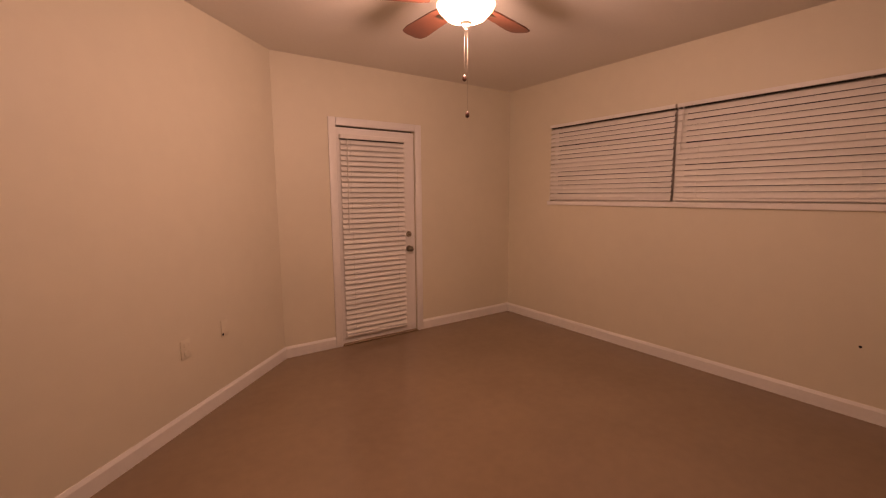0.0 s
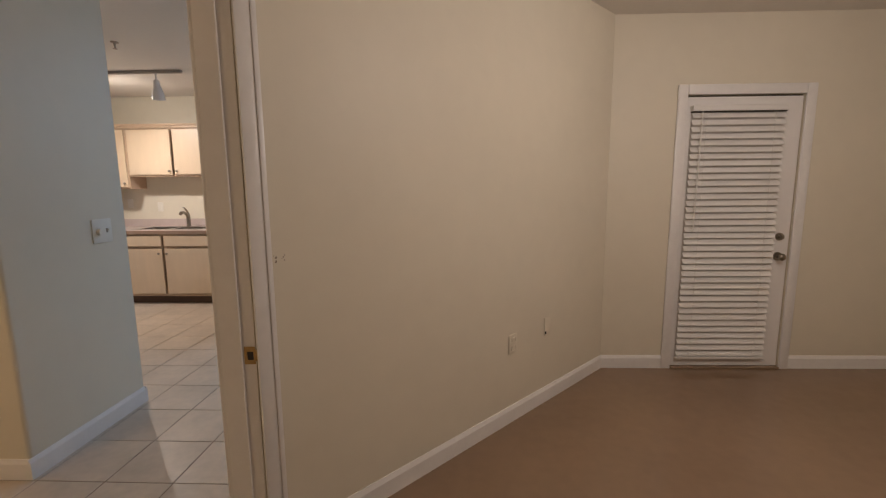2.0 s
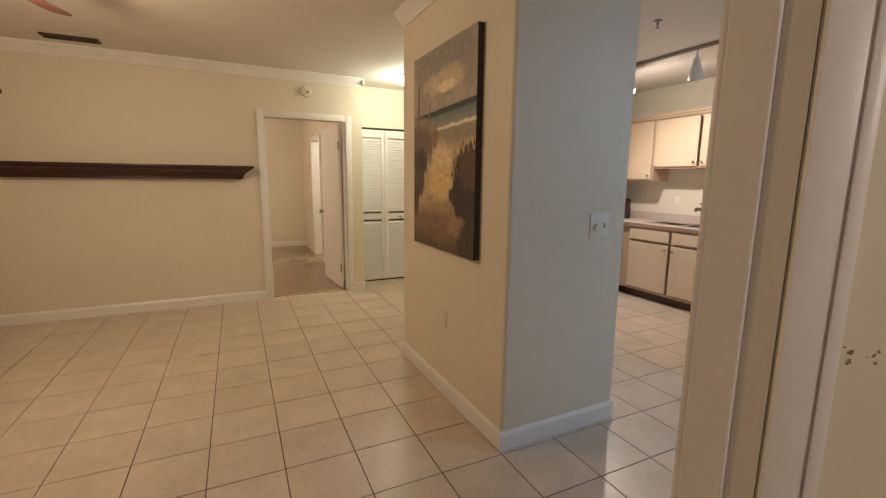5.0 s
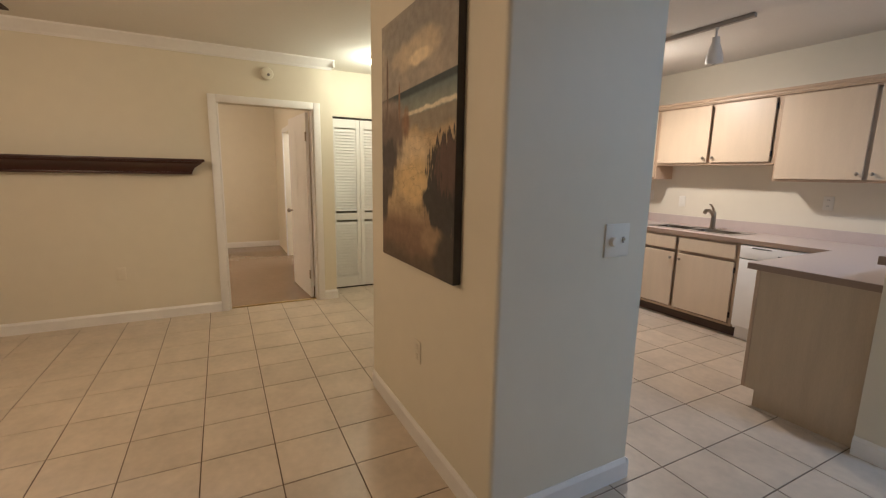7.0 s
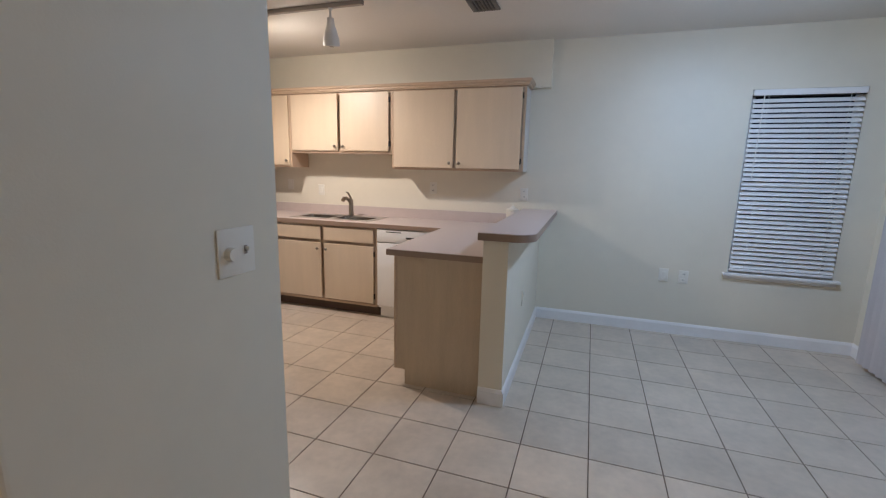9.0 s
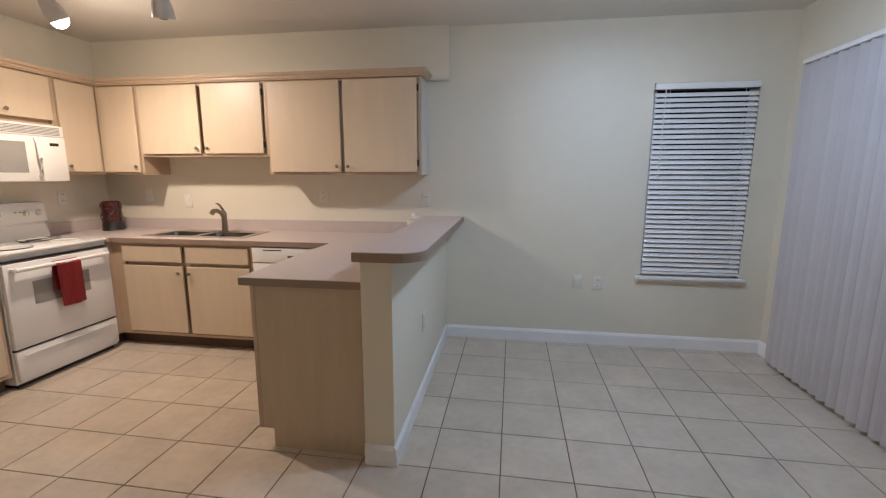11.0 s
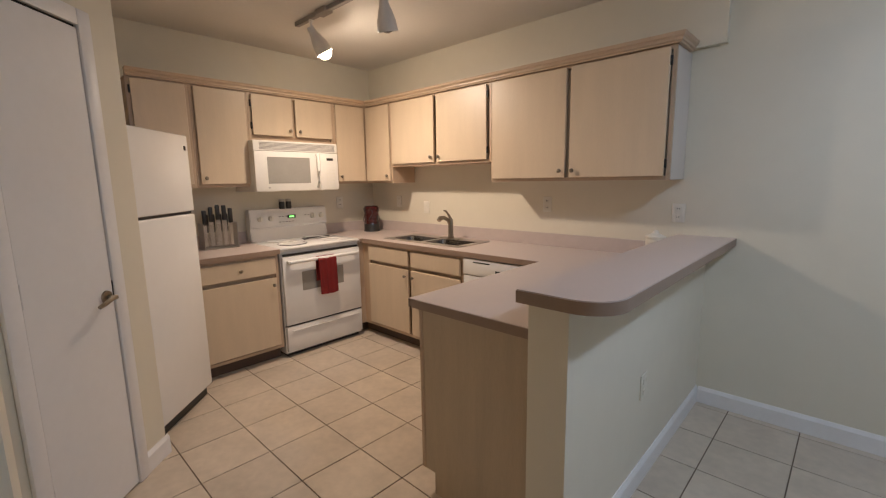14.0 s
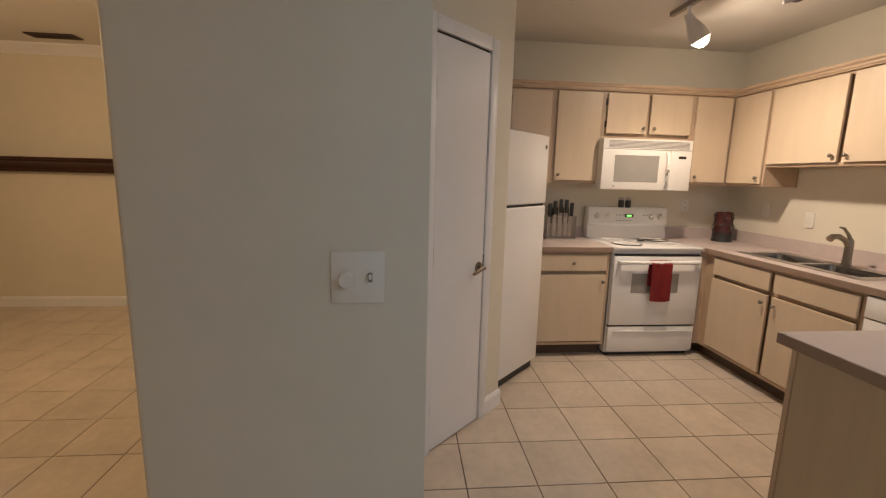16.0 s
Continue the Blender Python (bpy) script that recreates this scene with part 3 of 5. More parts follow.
top_slab("slab", [(WX + 0.003, WE, 4.225, 4.838)], LAMINATE, CT0 + 0.004, CT1, wt2)
top_slab("edge_band", [(WE, WE + 0.0025, 4.225, 4.838)], EDGE, CT0, CT1 - 0.003, wt2, "brown laminate edge")
top_slab("backsplash", [(WX + 0.003, WX + 0.021, 4.225, 4.838)], LAMINATE, CT1 + 0.0005, CT1 + 0.098, wt2)

# half wall and raised bar
HX = -1.214
bm = bmesh.new()
box(bm, PX1, HX, 4.487, NY, 0, 1.024)
structure("wall_half", bm, PAINT, "cream painted half wall under the breakfast bar")
baseboard((HX, 4.487), (HX, NY), -1, BASE_T, 0)
baseboard((PX1, 4.487), (HX, 4.487), -1, 0, -0.0005)
bar = thing("breakfast_bar", pose(-1.2, 5.3, 1.025), "raised mauve laminate breakfast bar with a rounded corner", "bar top")
bx0, bx1, by0, by1 = -1.385, -1.068, 4.450, NY - 0.003
R = 0.13
outline = [(bx0, by1), (bx0, by0)] + [(bx1 - R + R * math.sin(t), by0 + R - R * math.cos(t)) for t in [math.pi / 2 * k / 10 for k in range(11)]] + [(bx1, by1)]
loc = [(x + 1.2, y - 5.3) for x, y in outline]
bm = bmesh.new()
prism(bm, loc, 0.004, 0.045)
part("slab", bm, LAMINATE, bar)
bm = bmesh.new()
n = len(loc)
rings = []
for k, (x, y) in enumerate(loc):
    d0 = Vector((loc[k][0] - loc[k - 1][0], loc[k][1] - loc[k - 1][1], 0)).normalized() if k else Vector((0, -1, 0))
    d1 = Vector((loc[k + 1][0] - x, loc[k + 1][1] - y, 0)).normalized() if k < n - 1 else Vector((0, 1, 0))
    d = d0 + d1
    nn = Vector((d.y, -d.x, 0)).normalized() * 0.0028 / max(0.5, (1 + d0.dot(d1)) / 2) ** 0.5
    rings.append([bm.verts.new(p) for p in ((x, y, 0.0), (x, y, 0.041), (x + nn.x, y + nn.y, 0.041), (x + nn.x, y + nn.y, 0.0))])
for a, b in zip(rings, rings[1:]):
    for i in range(4):
        bm.faces.new((a[i], a[(i + 1) % 4], b[(i + 1) % 4], b[i]))
bm.faces.new(rings[0])
bm.faces.new(rings[-1][::-1])
part("edge_band", bm, EDGE, bar, "brown laminate edge", True)

# sink and faucet
sink = thing("kitchen_sink", pose(SK[0], SK[2], CT1), "double-bowl stainless steel sink set into the worktop", "sink")
w, d = SK[1] - SK[0], SK[3] - SK[2]
bm = bmesh.new()
bowls = [(0.045, 0.415, 0.045, d - 0.09), (0.455, w - 0.045, 0.045, d - 0.09)]
rim = [(-0.012, w + 0.012, -0.012, 0.045), (-0.012, w + 0.012, d - 0.09, d + 0.012), (-0.012, 0.045, 0.045, d - 0.09), (0.415, 0.455, 0.045, d - 0.09), (w - 0.045, w + 0.012, 0.045, d - 0.09)]
for x0, x1, y0, y1 in rim:
    box(bm, x0, x1, y0, y1, 0.0006, 0.005)
part("rim", bm, STEEL, sink)
for x0, x1, y0, y1 in bowls:
    bm = bmesh.new()
    tpr = 0.02
    a = [bm.verts.new(p) for p in ((x0, y0, 0.003), (x1, y0, 0.003), (x1, y1, 0.003), (x0, y1, 0.003))]
    b = [bm.verts.new(p) for p in ((x0 + tpr, y0 + tpr, -0.16), (x1 - tpr, y0 + tpr, -0.16), (x1 - tpr, y1 - tpr, -0.16), (x0 + tpr, y1 - tpr, -0.16))]
    bm.faces.new(b)
    for i in range(4):
        bm.faces.new((a[i], a[(i + 1) % 4], b[(i + 1) % 4], b[i]))
    edges = [e for e in bm.edges if e.verts[0].co.z < 0 or e.verts[1].co.z < 0]
    bmesh.ops.bevel(bm, geom=edges, offset=0.03, segments=4, profile=0.5, affect="EDGES")
    shell(bm, 0.0015)
    bowl = part("bowl", bm, BOWL_STEEL, sink, "", True)
    bm = bmesh.new()
    lathe(bm, ((x0 + x1) / 2, (y0 + y1) / 2, -0.158), [(0.042, 0.0), (0.044, 0.004), (0.030, 0.006), (0.012, 0.003)], 20)
    part("drain", bm, NICKEL, bowl, "", True)

fx, fy = -3.168, 6.095
fau = thing("kitchen_faucet", pose(fx, fy, CT1 + 0.005), "brushed nickel single-lever faucet behind the sink", "faucet")
bm = bmesh.new()
lathe(bm, (0, 0, 0), [(0.034, 0.0), (0.034, 0.006), (0.026, 0.014), (0.024, 0.05), (0.023, 0.13), (0.021, 0.165), (0.012, 0.180), (0.001, 0.184)], 20)
part("body", bm, NICKEL, fau, "", True)
bm = bmesh.new()
tube(bm, [(0, 0, 0.12), (-0.005, -0.03, 0.165), (-0.010, -0.075, 0.190), (-0.012, -0.12, 0.188), (-0.012, -0.140, 0.168)], [0.018, 0.017, 0.017, 0.020, 0.021], 14)
part("spout", bm, NICKEL, fau, "", True)
bm = bmesh.new()
tube(bm, [(0, 0, 0.170), (0.0, -0.02, 0.205), (-0.004, -0.055, 0.245), (-0.006, -0.085, 0.252)], [0.013, 0.011, 0.009, 0.006], 10)
part("lever", bm, NICKEL, fau, "", True)
boxpart("escutcheon", (-0.12, 0.12, -0.028, 0.028, 0.0, 0.004), NICKEL, fau, "", 0.002)

# range
RY0, RY1, RX = 4.845, 5.600, -3.872
W = RY1 - RY0
rg = thing("electric_range", pose(RX, RY0, 0, 0, 0, 90), "white freestanding electric range with a coil cooktop", "range")
boxpart("body", (0, W, 0.012, 0.595, 0.03, 0.895), ENAMEL, rg)
boxpart("base_shadow", (0.02, W - 0.02, 0.03, 0.55, 0.0, 0.03), BLACK, rg)
od = boxpart("oven_door", (0.006, W - 0.006, -0.022, 0.011, 0.272, 0.842), ENAMEL, rg, "", 0.008, 2)
boxpart("oven_window", (0.165, 0.565, -0.0235, -0.0222, 0.545, 0.705), GREY_GLASS, od, "grey oven window", 0.0005)
bm = bmesh.new()
rod(bm, (0.05, -0.055, 0.800), (W - 0.05, -0.055, 0.800), 0.0145, None, 16)
for x in (0.055, W - 0.055):
    box(bm, x - 0.018, x + 0.018, -0.062, -0.021, 0.788, 0.814, 0.005, 2)
part("door_handle", bm, ENAMEL, od, "", True)
boxpart("vent_strip", (0.02, W - 0.02, -0.012, 0.011, 0.848, 0.862), BLACK, rg)
boxpart("drawer", (0.006, W - 0.006, -0.020, 0.011, 0.050, 0.258), ENAMEL, rg, "", 0.008, 2)
boxpart("drawer_pull", (0.05, W - 0.05, -0.030, -0.020, 0.212, 0.228), ENAMEL, rg, "", 0.004, 2)
boxpart("door_gap", (0.006, W - 0.006, -0.004, 0.011, 0.2585, 0.2715), BLACK, rg)
boxpart("cooktop", (-0.002, W + 0.002, -0.014, 0.545, 0.896, 0.918), ENAMEL, rg, "", 0.008, 2)
for x, y, r in ((0.19, 0.15, 0.105), (0.565, 0.15, 0.085), (0.19, 0.40, 0.085), (0.565, 0.40, 0.105)):
    bm = bmesh.new()
    lathe(bm, (x, y, 0.919), [(r + 0.012, 0.0), (r + 0.014, 0.004), (r + 0.004, 0.006), (r, 0.003)], 28)
    cover = part("burner_cover", bm, ENAMEL, rg, "round white burner cover", True)
    if (x > 0.5) == (y > 0.3):
        bm = bmesh.new()
        lathe(bm, (x, y, 0.922), [(r + 0.016, 0.0), (r + 0.017, 0.003), (r + 0.010, 0.004), (r + 0.008, 0.0)], 28, False)
        part("drip_ring", bm, BLACK, cover, "", True)
bm = bmesh.new()
pr = [(0.50, 0.919), (0.535, 1.03), (0.505, 1.045), (0.520, 1.185), (0.535, 1.200), (0.598, 1.200), (0.598, 0.919)]
a = [bm.verts.new((0.0, y, z)) for y, z in pr]
b = [bm.verts.new((W, y, z)) for y, z in pr]
bm.faces.new(a)
bm.faces.new(b[::-1])
for i in range(len(pr)):
    bm.faces.new((a[i], a[(i + 1) % len(pr)], b[(i + 1) % len(pr)], b[i]))
bmesh.ops.bevel(bm, geom=[e for e in bm.edges], offset=0.006, segments=2, affect="EDGES")
bg = part("backguard", bm, ENAMEL, rg, "white control backguard", True)
for x in (0.085, 0.185, W - 0.155, W - 0.065):
    bm = bmesh.new()
    rod(bm, (x, 0.508, 1.118), (x, 0.484, 1.116), 0.025, 0.021, 18)
    box(bm, x - 0.004, x + 0.004, 0.476, 0.486, 1.098, 1.136, 0.002)
    part("control_knob", bm, PLATE, bg, "", True)
dp = boxpart("display", (0.345, 0.425, 0.5045, 0.508, 1.108, 1.138), BLACK, bg, "dark clock display")
boxpart("digits", (0.362, 0.408, 0.5035, 0.5043, 1.116, 1.130), GREEN_LED, dp, "green glowing digits")
for i in range(5):
    for z in (1.075, 1.125):
        x = 0.262 + i * 0.032 + (0.16 if z > 1.1 and i > 2 else 0)
        if not 0.33 < x < 0.44 or z < 1.1:
            boxpart("button", (x, x + 0.014, 0.503, 0.509, z, z + 0.007), GREY_VENT, bg)

# towel over the oven handle
bm = bmesh.new()
n, mrows = 14, 16
grid = []
for j in range(mrows + 1):
    s = j / mrows
    row = []
    for i in range(n + 1):
        u = i / n
        fold = 0.006 * math.sin(u * 9 + 0.8 * s) + 0.004 * math.sin(u * 21)
        if s < 0.35:
            y, z = -0.055 + 0.018 + fold * 0.2, 0.80 - (0.35 - s) * 0.55
            if s > 0.30:
                z = 0.80 + 0.005
        elif s < 0.42:
            a2 = (s - 0.35) / 0.07 * math.pi
            y, z = -0.055 + 0.018 * math.cos(a2), 0.802 + 0.018 * math.sin(a2)
        else:
            y, z = -0.055 - 0.018 - fold - 0.004, 0.80 - (s - 0.42) / 0.58 * (0.305 + 0.010 * math.sin(u * 3))
        row.append(bm.verts.new((0.292 + u * 0.172 + 0.012 * (s - 0.4), y, z)))
    grid.append(row)
for j in range(mrows):
    for i in range(n):
        bm.faces.new((grid[j][i], grid[j][i + 1], grid[j + 1][i + 1], grid[j + 1][i]))
shell(bm, 0.005)
solid("dish_towel", bm, RED, "dark red terry towel hung over the oven handle", "towel", smooth=True, m=pose(RX, RY0, 0, 0, 0, 90))

# spatula left on the cooktop
bm = bmesh.new()
box(bm, 0.40, 0.50, 0.262, 0.292, 0.934, 0.942, 0.003)
box(bm, 0.50, 0.64, 0.268, 0.286, 0.936, 0.941, 0.002)
box(bm, 0.36, 0.405, 0.255, 0.300, 0.927, 0.936, 0.003)
solid("spatula", bm, BLACK, "black plastic spatula lying on the burner covers", "utensil", m=pose(RX, RY0, 0, 0, 0, 90))

# microwave
MY0, MZ0, MZ1, MX = 4.790, 1.362, 1.772, -4.098
MW = 0.772
mw = thing("microwave", pose(MX, MY0, 0, 0, 0, 90), "bisque over-the-range microwave under the wall cabinet", "microwave")
boxpart("body", (0, MW, 0.010, 0.388, MZ0, MZ1), BISQUE, mw, "", 0.004)
boxpart("grille", (0.0, MW, -0.018, 0.009, MZ1 - 0.082, MZ1), BISQUE, mw, "", 0.003)
for k in range(6):
    boxpart("grille_slot", (0.05, MW - 0.03, -0.0195, -0.0182, MZ1 - 0.070 + k * 0.010, MZ1 - 0.0655 + k * 0.010), GREY_VENT, mw)
md = boxpart("door", (0.0, 0.585, -0.024, 0.009, MZ0 + 0.002, MZ1 - 0.085), BISQUE, mw, "", 0.006, 2)
boxpart("window", (0.105, 0.485, -0.0255, -0.0242, MZ0 + 0.065, MZ1 - 0.130), GREY_GLASS, md, "grey mesh window", 0.0005)
bm = bmesh.new()
tube(bm, [(0.555, -0.024, MZ0 + 0.03), (0.550, -0.052, MZ0 + 0.06), (0.548, -0.058, MZ0 + 0.17), (0.550, -0.052, MZ0 + 0.28), (0.555, -0.024, MZ0 + 0.31)], [0.012] * 5, 10)
part("handle", bm, BISQUE, md, "", True)
cp = boxpart("control_panel", (0.588, MW, -0.022, 0.009, MZ0 + 0.002, MZ1 - 0.085), BISQUE, mw, "", 0.005, 2)
boxpart("display", (0.655, 0.720, -0.0235, -0.0222, MZ1 - 0.150, MZ1 - 0.128), BLACK, cp)
for r in range(5):
    for c2 in range(3):
        boxpart("button", (0.648 + c2 * 0.032, 0.668 + c2 * 0.032, -0.0232, -0.0222, MZ0 + 0.05 + r * 0.030, MZ0 + 0.062 + r * 0.030), PLATE, cp)
boxpart("badge", (0.10, 0.118, -0.0250, -0.0242, MZ0 + 0.025, MZ0 + 0.037), STEEL, md)

# refrigerator, set slantwise in the corner
fr = thing("refrigerator", pose(-3.218, 3.716, 0, 0, 0, 135), "white top-freezer refrigerator set slantwise beside the pantry", "refrigerator")
FW = 0.69
boxpart("cabinet_body", (0.003, FW - 0.003, 0.052, 0.70, 0.03, 1.725), ENAMEL, fr, "", 0.008, 2)
boxpart("freezer_door", (0.0, FW, -0.01, 0.048, 1.262, 1.735), ENAMEL, fr, "", 0.012, 3)
boxpart("fridge_door", (0.0, FW, -0.01, 0.048, 0.075, 1.246), ENAMEL, fr, "", 0.012, 3)
boxpart("door_gap", (0.01, FW - 0.01, 0.006, 0.050, 1.2465, 1.2615), BLACK, fr)
boxpart("kick_grille", (0.01, FW - 0.01, 0.03, 0.05, 0.0, 0.070), BLACK, fr)
boxpart("badge", (FW - 0.055, FW - 0.035, -0.0125, -0.0102, 1.640, 1.668), BLACK, fr, "small dark badge")
for z0, z1 in ((1.30, 1.52), (0.86, 1.20)):
    boxpart("handle", (0.02, 0.045, -0.045, -0.0105, z0, z1), ENAMEL, fr, "", 0.008, 2)

# knife rack, shakers, vase, canister
kx, ky = -4.32, 4.56
kr = thing("knife_rack", pose(kx, ky, CT1), "smoky acrylic knife rack with black-handled knives", "knife rack")
for y0, y1 in ((-0.130, -0.126), (0.126, 0.130)):
    boxpart("end_panel", (-0.06, 0.06, y0, y1, 0.0065, 0.205), STEEL, kr, "steel end panel", 0.001)
for x in (-0.058, 0.054):
    boxpart("acrylic_panel", (x, x + 0.004, -0.1255, 0.1255, 0.0065, 0.200), ACRYLIC, kr)
boxpart("base", (-0.065, 0.065, -0.135, 0.135, 0.0, 0.006), STEEL, kr, "", 0.001)
for yy, hh, ww in ((-0.100, -0.01, 0.010), (-0.052, 0.015, 0.015), (0.000, 0.03, 0.017), (0.050, 0.025, 0.015), (0.098, 0.0, 0.012)):
    kn = boxpart("knife_blade", (0.010, 0.0125, yy - ww, yy + ww, 0.02, 0.200 + hh), STEEL, kr)
    boxpart("knife_handle", (-0.002, 0.024, yy - 0.015, yy + 0.015, 0.2005 + hh, 0.320 + hh), BLACK, kn, "black knife handle", 0.006, 2)
for yy in (-0.075, -0.025, 0.028, 0.076):
    boxpart("knife_handle", (-0.040, -0.016, yy - 0.013, yy + 0.013, 0.13, 0.275), BLACK, kr, "black knife handle", 0.006, 2)

for yy in (5.110, 5.175):
    sh = thing("spice_shaker", pose(-4.315, yy, 1.201), "small dark glass and steel shaker on the backguard", "shaker", "shakers on the range")
    bm = bmesh.new()
    lathe(bm, (0, 0, 0), [(0.023, 0), (0.025, 0.01), (0.025, 0.055), (0.022, 0.065)], 18)
    part("jar", bm, BLACK, sh, "", True)
    bm = bmesh.new()
    lathe(bm, (0, 0, 0.0652), [(0.024, 0), (0.025, 0.018), (0.018, 0.024)], 18)
    part("lid", bm, STEEL, sh, "steel lid", True)

va = thing("candle_jar", pose(-4.27, 6.07, CT1), "dark red ribbed glass candle jar in the worktop corner", "jar")
bm = bmesh.new()
prof = [(0.060, 0.0), (0.074, 0.004), (0.074, 0.012)]
for k in range(7):
    z = 0.02 + k * 0.034
    prof += [(0.072, z), (0.0765, z + 0.010), (0.0765, z + 0.020), (0.072, z + 0.030)]
prof += [(0.066, 0.262), (0.055, 0.266)]
lathe(bm, (0, 0, 0), prof, 28)
part("glass", bm, RED_GLASS, va, "", True)
bm = bmesh.new()
lathe(bm, (0, 0, 0), [(0.082, 0.0), (0.084, 0.008), (0.080, 0.014), (0.0785, 0.075), (0.0775, 0.080)], 28)
part("base_plate", bm, BLACK, va, "black metal base cup", True)
for k in range(6):
    a2 = 2 * math.pi * k / 6 + 0.3
    bm = bmesh.new()
    tube(bm, [((0.081 + 0.007 * math.sin(z * 60)) * math.cos(a2 + 0.25 * math.sin(z * 40)), (0.081 + 0.007 * math.sin(z * 60)) * math.sin(a2 + 0.25 * math.sin(z * 40)), z)
              for z in [0.06 + 0.02 * j for j in range(10)]], [0.0035] * 10, 6)
    part("stand_wire", bm, BLACK, va, "curled black wire", True)

cn = thing("glass_canister", pose(-1.46, 6.10, CT1), "small white lidded glass dish behind the bar", "dish")
bm = bmesh.new()
lathe(bm, (0, 0, 0), [(0.045, 0), (0.055, 0.02), (0.058, 0.14), (0.05, 0.145)], 22)
part("dish", bm, PLATE, cn, "", True)
bm = bmesh.new()
lathe(bm, (0, 0, 0.1455), [(0.058, 0), (0.058, 0.01), (0.02, 0.026), (0.016, 0.040), (0.004, 0.046)], 22)
part("lid", bm, PLATE, cn, "", True)

# track light
tk = thing("track_light", pose(-3.66, 5.0, CEIL), "grey ceiling track with two cone lamp heads, one lit", "track light")
boxpart("rail", (0.0, 1.25, -0.017, 0.017, -0.032, -0.001), TRACK, tk, "", 0.003)
boxpart("feed_box", (0.30, 0.42, -0.035, 0.035, -0.036, -0.0015), TRACK, tk, "", 0.004)


def lamp_head(x, tip, lit, drop):
    tip = Vector(tip)
    neck = Vector((x, 0.0, -drop))
    d = (tip - neck).normalized()
    bm = bmesh.new()
    rod(bm, (x, 0, -0.031), (x, 0.0, -0.045), 0.016, None, 14)
    rod(bm, (x, 0, -0.04), neck, 0.008, None, 10)
    arm = part("arm", bm, HEAD, tk, "", True)
    prof = [(0.0, 0.024), (0.05, 0.030), (0.075, 0.040), (0.13, 0.056), (0.182, 0.062), (0.187, 0.060)]
    q = d.to_track_quat("Z", "Y").to_matrix()
    bm = bmesh.new()
    seg = 22
    rings = [[bm.verts.new(neck - d * 0.02 + q @ Vector((r * math.cos(2 * math.pi * k / seg), r * math.sin(2 * math.pi * k / seg), z))) for k in range(seg)] for z, r in prof]
    inner = [bm.verts.new(neck - d * 0.02 + q @ Vector((0.048 * math.cos(2 * math.pi * k / seg), 0.048 * math.sin(2 * math.pi * k / seg), 0.130))) for k in range(seg)]
    rings.append(inner)
    for a, b in zip(rings, rings[1:]):
        for k in range(seg):
            bm.faces.new((a[k], a[(k + 1) % seg], b[(k + 1) % seg], b[k]))
    bm.faces.new(rings[0][::-1])
    bm.faces.new(inner)
    hd = part("shade", bm, HEAD, arm, "white cone shade", True)
    bm = bmesh.new()
    c = neck + d * (0.162 if lit else 0.130)
    ball(bm, c, 0.050 if lit else 0.046, 1, 1, 1, 18)
    lamp = part("lamp_bulb", bm, GLOW_BULB if lit else GREY_VENT, arm, "lit reflector bulb" if lit else "unlit bulb", True)
    lamp.visible_shadow = not lit


lamp_head(0.195, Vector(TRACK_BULB) - Vector((-3.66, 5.0, CEIL)), True, 0.095)
lamp_head(0.985, (0.96, 0.05, -0.30), False, 0.115)

# pantry door
pm, plen = along(P0, P1)
pd = thing("pantry_door", pm, "narrow white flat pantry door, closed, with a lever handle", "door")
leaf = boxpart("leaf", (0.103, 0.527, -0.012, -0.002, 0.012, 2.072), DOOR_WHITE, pd, "", 0.002)
boxpart("top_gap", (0.101, 0.529, -0.0015, -0.0005, 2.0725, 2.084), DARK, pd)
bm = bmesh.new()
rod(bm, (0.485, -0.012, 0.945), (0.485, -0.020, 0.945), 0.030, 0.028, 20)
rod(bm, (0.485, -0.02, 0.945), (0.485, -0.055, 0.945), 0.010, None, 12)
tube(bm, [(0.485, -0.055, 0.945), (0.46, -0.060, 0.948), (0.42, -0.060, 0.935), (0.385, -0.056, 0.925)], [0.011, 0.011, 0.010, 0.008], 10)
part("lever_handle", bm, NICKEL, leaf, "brushed nickel lever handle", True)
boxpart("latch_gap", (0.5285, 0.532, -0.013, -0.004, 0.93, 1.01), BLACK, pd)
for z in (0.25, 1.05, 1.83):
    boxpart("hinge", (0.100, 0.110, -0.018, -0.0125, z - 0.045, z + 0.045), DOOR_WHITE, leaf, "painted-over hinge", 0.002)
casing(pm, 0.098, 0.532, 2.084, -1, 0.068, 0.02)

# switch and outlets: y of each frame points into the room
wall_plate(pose(SX, 3.052, 1.167, 0, 0, -90), "ivory plate with a dimmer knob and a toggle switch", "dimmer", False, 0.140, 0.140)
face_n = lambda x, z, y=NY: pose(x, y, z, 0, 0, 180)
wall_plate(face_n(-2.31, 1.235), "ivory outlet above the kitchen worktop")
wall_plate(face_n(-3.64, 1.172) , "ivory switch plate above the sink", "switch")
wall_plate(face_n(-4.045, 1.222), "ivory switch plate in the kitchen corner", "switch")
wall_plate(face_n(-1.385, 1.205), "ivory outlet at the end of the bar")
wall_plate(face_n(-0.105, 0.537), "ivory cable plate low on the dining wall", "switch")
wall_plate(face_n(0.056, 0.531), "ivory outlet low on the dining wall")
wall_plate(pose(WX, 5.83, 1.22, 0, 0, -90), "ivory outlet beside the range")
wall_plate(pose(HX, 5.23, 0.49, 0, 0, -90), "painted-over outlet on the half wall", "outlet", True)
wall_plate(pose(-2.472, PY, 0.515, 0, 0, 180), "painted-over outlet below the painting", "outlet", True)
wall_plate(pose(LX, 0.754, 0.467, 0, 0, -90), "painted-over outlet low on the living wall", "outlet", True)
